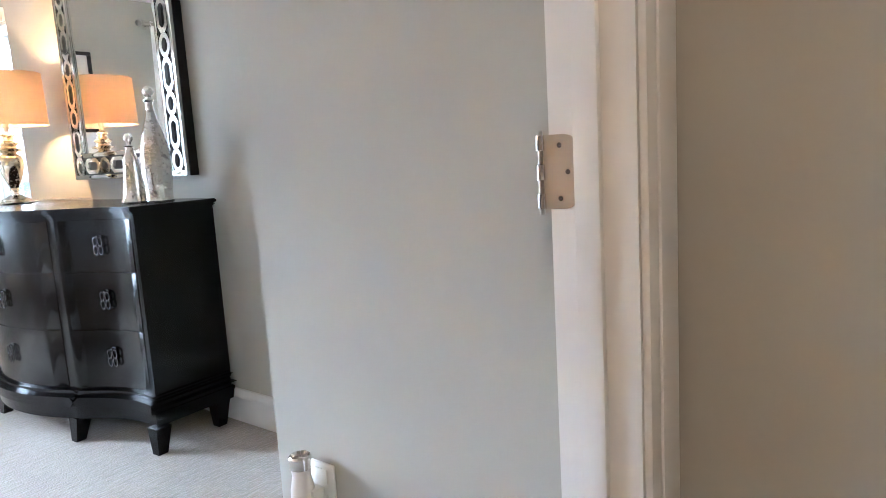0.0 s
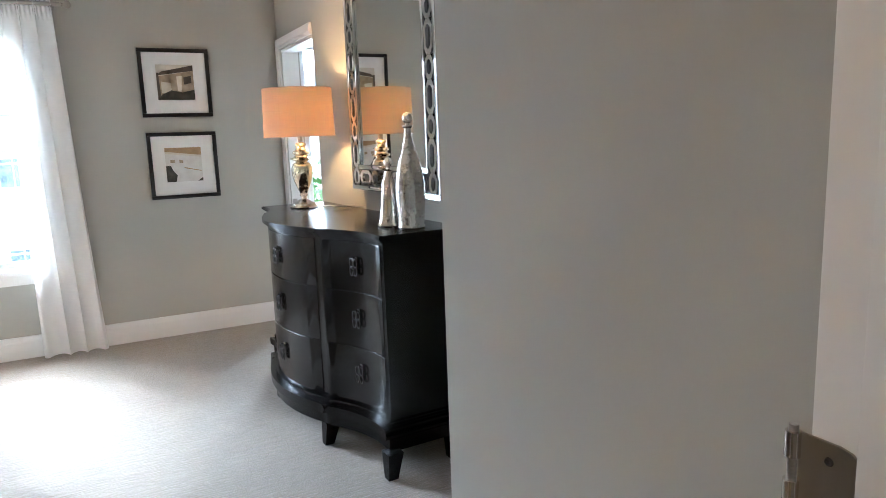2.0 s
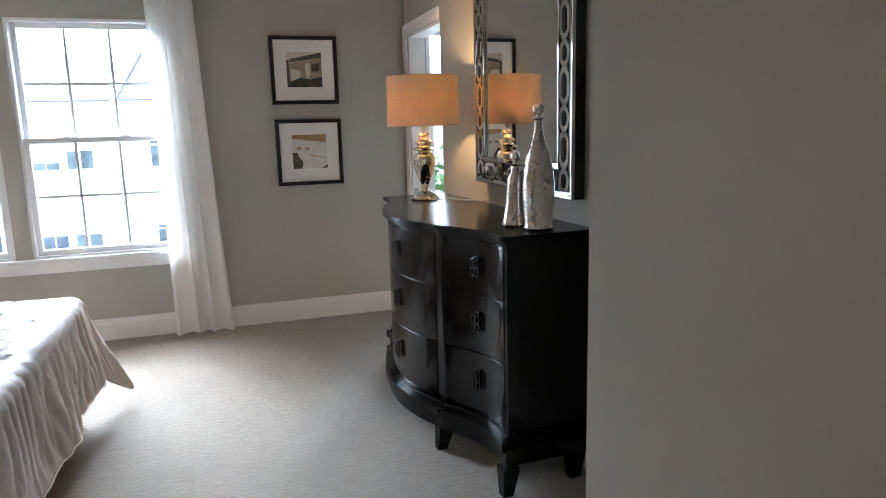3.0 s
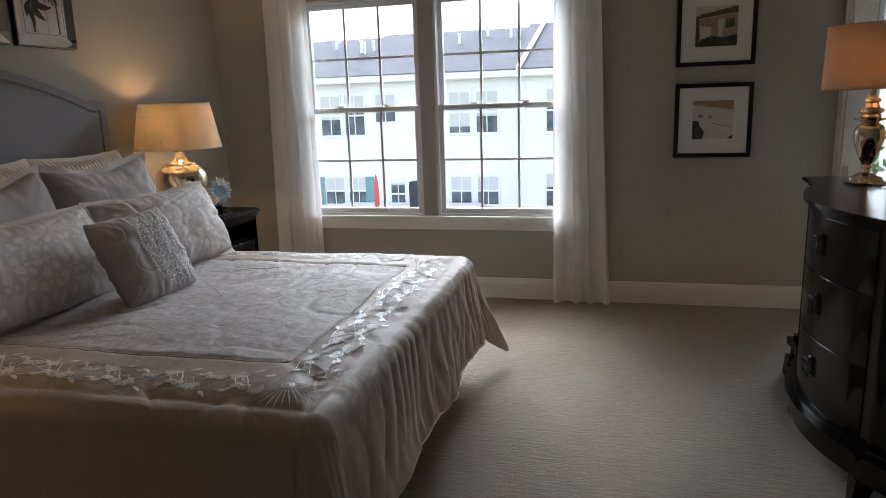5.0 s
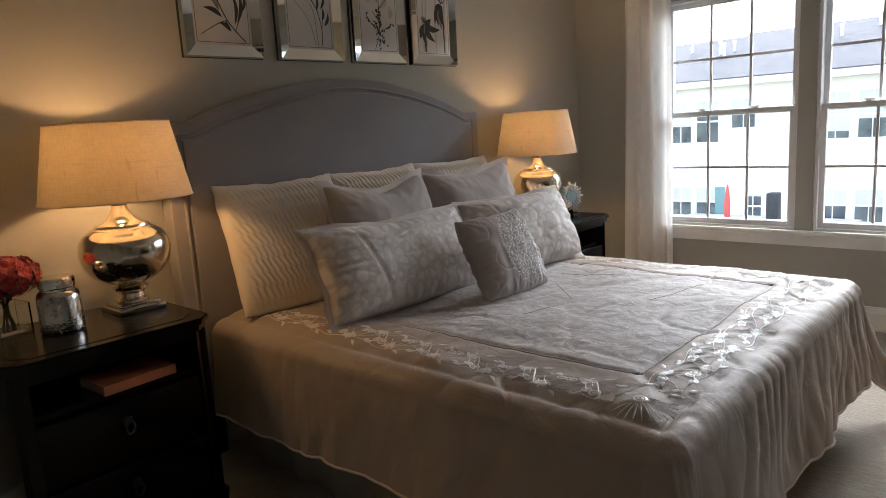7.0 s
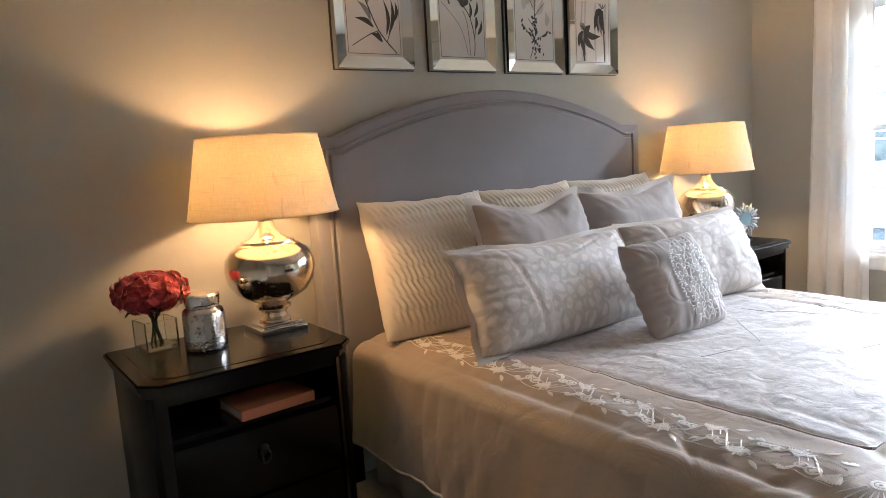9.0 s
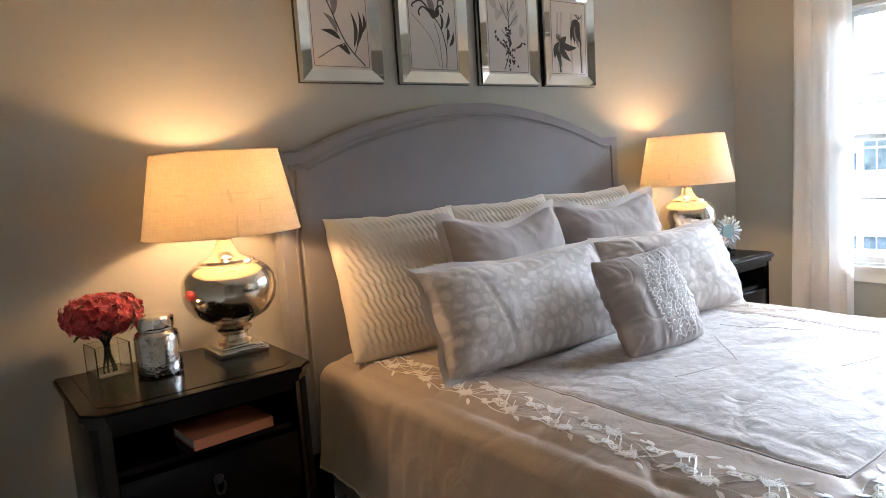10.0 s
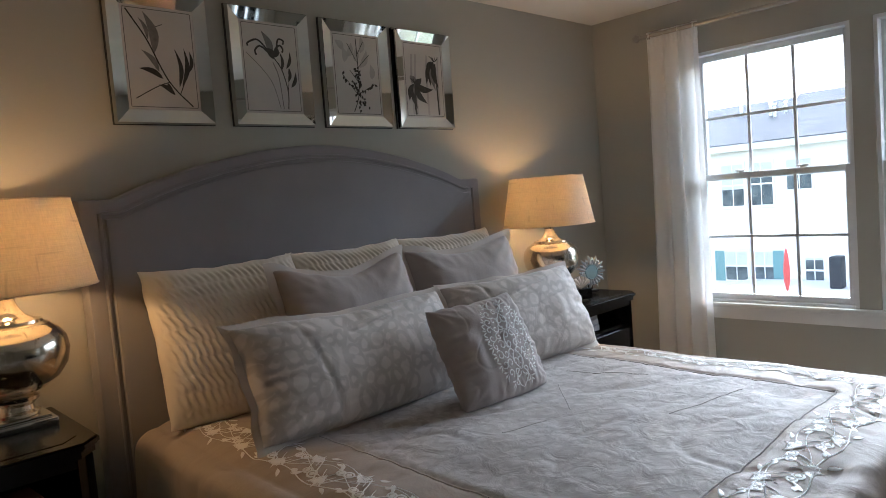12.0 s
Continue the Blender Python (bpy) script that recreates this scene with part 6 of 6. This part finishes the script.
mid = 0.068
for x in (MX0 + mid, MX1 - mid):
    z = MZ0 + mid
    k = 0
    while z < MZ1 - 0.04:
        fret(x, z, True, k % 2, 0.15)
        z += 0.1225
        k += 1
for z in (MZ0 + mid, MZ1 - mid):
    n = 7
    for k in range(1, n):
        fret(MX0 + mid + (MX1 - MX0 - 2 * mid) * k / n, z, False, k % 2, 0.155)

# ---- pictures beside the window ----
MAT = surface("white_mat_board", (0.78, 0.77, 0.75), 0.7, scale=30, mix=0.2, coat=0.8)
SEPIA = [surface("photo_" + n, c, 0.4, scale=25, mix=0.7, second=d, coat=0.9) for n, c, d in (
    ("sky", (0.62, 0.58, 0.50), (0.55, 0.50, 0.42)), ("wall", (0.40, 0.32, 0.22), (0.24, 0.18, 0.11)), ("roof", (0.07, 0.055, 0.04), (0.14, 0.11, 0.08)),
    ("shrub", (0.035, 0.03, 0.025), (0.10, 0.085, 0.06)), ("light", (0.66, 0.60, 0.50), (0.56, 0.50, 0.40)), ("eave", (0.42, 0.28, 0.15), (0.30, 0.19, 0.10)), ("plaster", (0.68, 0.66, 0.63), (0.58, 0.55, 0.52)))]


def wall_picture(at, photo, label):
    ob = thing("framed_photo", at, label, "picture", "photos beside the window")
    s, f = 0.233, 0.026
    part("frame", boxes((0.0, 0.028, -s, s, -s, -s + f), (0.0, 0.028, -s, s, s - f, s), (0.0, 0.028, -s, -s + f, -s + f + 0.0003, s - f - 0.0003), (0.0, 0.028, s - f, s, -s + f + 0.0003, s - f - 0.0003), bevel=0.002), BLACK, ob, "square black frame")
    part("mat", boxes((0.002, 0.014, -s + f, s - f, -s + f, s - f)), MAT, ob, "wide white mat")
    ph = part("photo", boxes((0.0141, 0.0148, -0.122, 0.122, -0.115, 0.125)), SEPIA[photo[0]], ob, "old sepia photograph of a house")
    for k, (mi, pts) in enumerate(photo[1:]):
        bm = bmesh.new()
        x0, x1 = 0.0149 + k * 0.0004, 0.0152 + k * 0.0004
        a = [bm.verts.new((x0, y, z)) for y, z in pts]
        b = [bm.verts.new((x1, y, z)) for y, z in pts]
        for i in range(len(pts)):
            j = (i + 1) % len(pts)
            bm.faces.new((a[i], a[j], b[j], b[i]))
        bm.faces.new(b)
        bm.faces.new(a[::-1])
        part("image_patch", bm, SEPIA[mi], ph, smooth=False)
    return ob


# y runs to the right in the picture
wall_picture(pose(0.001, 3.497, 1.805, 0, 0, 0), (0, (1, [(-0.122, -0.115), (0.122, -0.115), (0.122, 0.085), (-0.12, 0.045)]), (2, [(-0.122, 0.05), (0.122, 0.085), (0.122, 0.122), (-0.09, 0.078)]),
             (4, [(0.012, -0.055), (0.035, -0.06), (0.045, 0.05), (0.008, 0.045)]), (4, [(-0.095, -0.07), (-0.03, -0.07), (-0.03, 0.0), (-0.095, 0.01)]), (2, [(0.055, -0.01), (0.105, 0.0), (0.105, 0.05), (0.055, 0.04)]),
             (2, [(-0.122, -0.115), (-0.10, -0.115), (-0.108, 0.07), (-0.122, 0.07)]), (3, [(-0.122, -0.115), (0.122, -0.115), (0.122, -0.045), (0.04, -0.065), (-0.03, -0.05), (-0.09, -0.075)])),
             "black-framed sepia photo of a shed, white mat")
wall_picture(pose(0.001, 3.502, 1.233, 0, 0, 0), (6, (5, [(-0.122, 0.085), (0.122, 0.07), (0.122, 0.125), (-0.122, 0.125)]), (4, [(-0.122, 0.085), (0.122, 0.055), (0.122, 0.068), (-0.122, 0.1)]),
             (3, [(-0.122, -0.115), (-0.06, -0.115), (-0.05, -0.07), (-0.075, -0.035), (-0.09, 0.0), (-0.122, 0.0)]), (1, [(-0.09, 0.02), (-0.06, 0.02), (-0.06, 0.04), (-0.09, 0.04)]), (1, [(-0.03, 0.02), (-0.005, 0.015), (-0.005, 0.035), (-0.03, 0.04)]),
             (3, [(0.085, -0.115), (0.122, -0.115), (0.122, -0.09)]), (5, [(0.0, -0.02), (0.115, -0.045), (0.115, -0.04), (0.0, -0.013)])), "black-framed photo of a white house, white mat")

# ---- entrance details ----
hinge = tagged(new("door_hinge"), "brushed nickel door hinge screwed to the jamb", "hinge")
HZ = 1.114
bm = bmesh.new()
pts = [(0.004, -0.0505), (0.030, -0.0505), (0.0375, -0.0485), (0.0415, -0.0445), (0.043, -0.037), (0.043, 0.037), (0.0415, 0.0445), (0.0375, 0.0485), (0.030, 0.0505), (0.004, 0.0505)]
lo = [bm.verts.new((XD - 0.015 + x * 1.1, EY1 - 0.0005, HZ + z * 0.93)) for x, z in pts]
hi = [bm.verts.new((XD - 0.015 + x * 1.1, EY1 - 0.0028, HZ + z * 0.93)) for x, z in pts]
for i in range(len(pts)):
    j = (i + 1) % len(pts)
    bm.faces.new((lo[i], lo[j], hi[j], hi[i]))
bm.faces.new(hi)
bm.faces.new(lo[::-1])
part("leaf", bm, NICKEL, hinge, "brushed nickel leaf with rounded corners", smooth=False)
for z in (-0.040, 0.0, 0.040):
    part("knuckle", lathe([(0.0, -0.0095), (0.0058, -0.0095), (0.0058, 0.0095), (0.0, 0.0095)], 18), CHROME, hinge, "bright polished metal knuckle", at=Matrix.Translation((XD - 0.015, EY1 - 0.004, HZ + z * 0.93)))
part("pin", lathe([(0.0, -0.054), (0.0035, -0.054), (0.0035, 0.052), (0.0, 0.052)], 12), NICKEL, hinge, at=Matrix.Translation((XD - 0.015, EY1 - 0.004, HZ)))
for x, z in ((0.024, 0.036), (0.034, 0.0), (0.024, -0.036)):
    part("screw", lathe([(0.0, 0.0), (0.0034, 0.0), (0.0026, 0.0012), (0.001, 0.0006), (0.0, 0.0)], 14), DARKMETAL, hinge, at=Matrix.Translation((XD - 0.015 + x * 1.1, EY1 - 0.0029, HZ + z * 0.93)) @ pose(0, 0, 0, 90, 0, 0))

outlet = thing("wall_outlet", pose(4.297, YC, 0.462), "white duplex outlet plate on the closet wall", "outlet")
part("plate", boxes((-0.037, 0.037, -0.006, -0.001, -0.058, 0.058), bevel=0.003), WHITE, outlet)
for z in (-0.045, 0.012):
    part("socket", boxes((-0.017, 0.017, -0.0085, -0.0062, z, z + 0.033), bevel=0.001), WHITE, outlet)
plug = thing("plug_in_freshener", pose(4.290, YC - 0.009, 0.470), "white plug-in air freshener with a chrome cap", "air freshener")
part("body", lathe([(0.0, -0.055), (0.022, -0.055), (0.026, -0.03), (0.025, 0.0), (0.019, 0.03), (0.021, 0.045), (0.0, 0.045)], 26), WHITE, plug, at=pose(-0.018, -0.03, 0.0))
part("cap", lathe([(0.0, 0.0455), (0.0215, 0.0455), (0.024, 0.07), (0.021, 0.074), (0.018, 0.066), (0.0, 0.064)], 26), CHROME, plug, "polished chrome cap", at=pose(-0.018, -0.03, 0.0))
part("prong_block", boxes((-0.014, 0.014, -0.03, 0.0, -0.03, 0.0), bevel=0.003), WHITE, plug)
part("bottle", lathe([(0.0, -0.085), (0.016, -0.085), (0.018, -0.08), (0.018, -0.06), (0.0, -0.0555)], 20), surface("amber_oil", (0.55, 0.36, 0.08), 0.15), plug, "small amber oil bottle", at=pose(-0.018, -0.03, 0.0))

# unseen warm lamp added on the hall ceiling, behind the walk, to light the hall
hall = thing("ceiling_light", pose(5.75, 1.7, H), "unseen flush light added to warm the hall", "ceiling light")
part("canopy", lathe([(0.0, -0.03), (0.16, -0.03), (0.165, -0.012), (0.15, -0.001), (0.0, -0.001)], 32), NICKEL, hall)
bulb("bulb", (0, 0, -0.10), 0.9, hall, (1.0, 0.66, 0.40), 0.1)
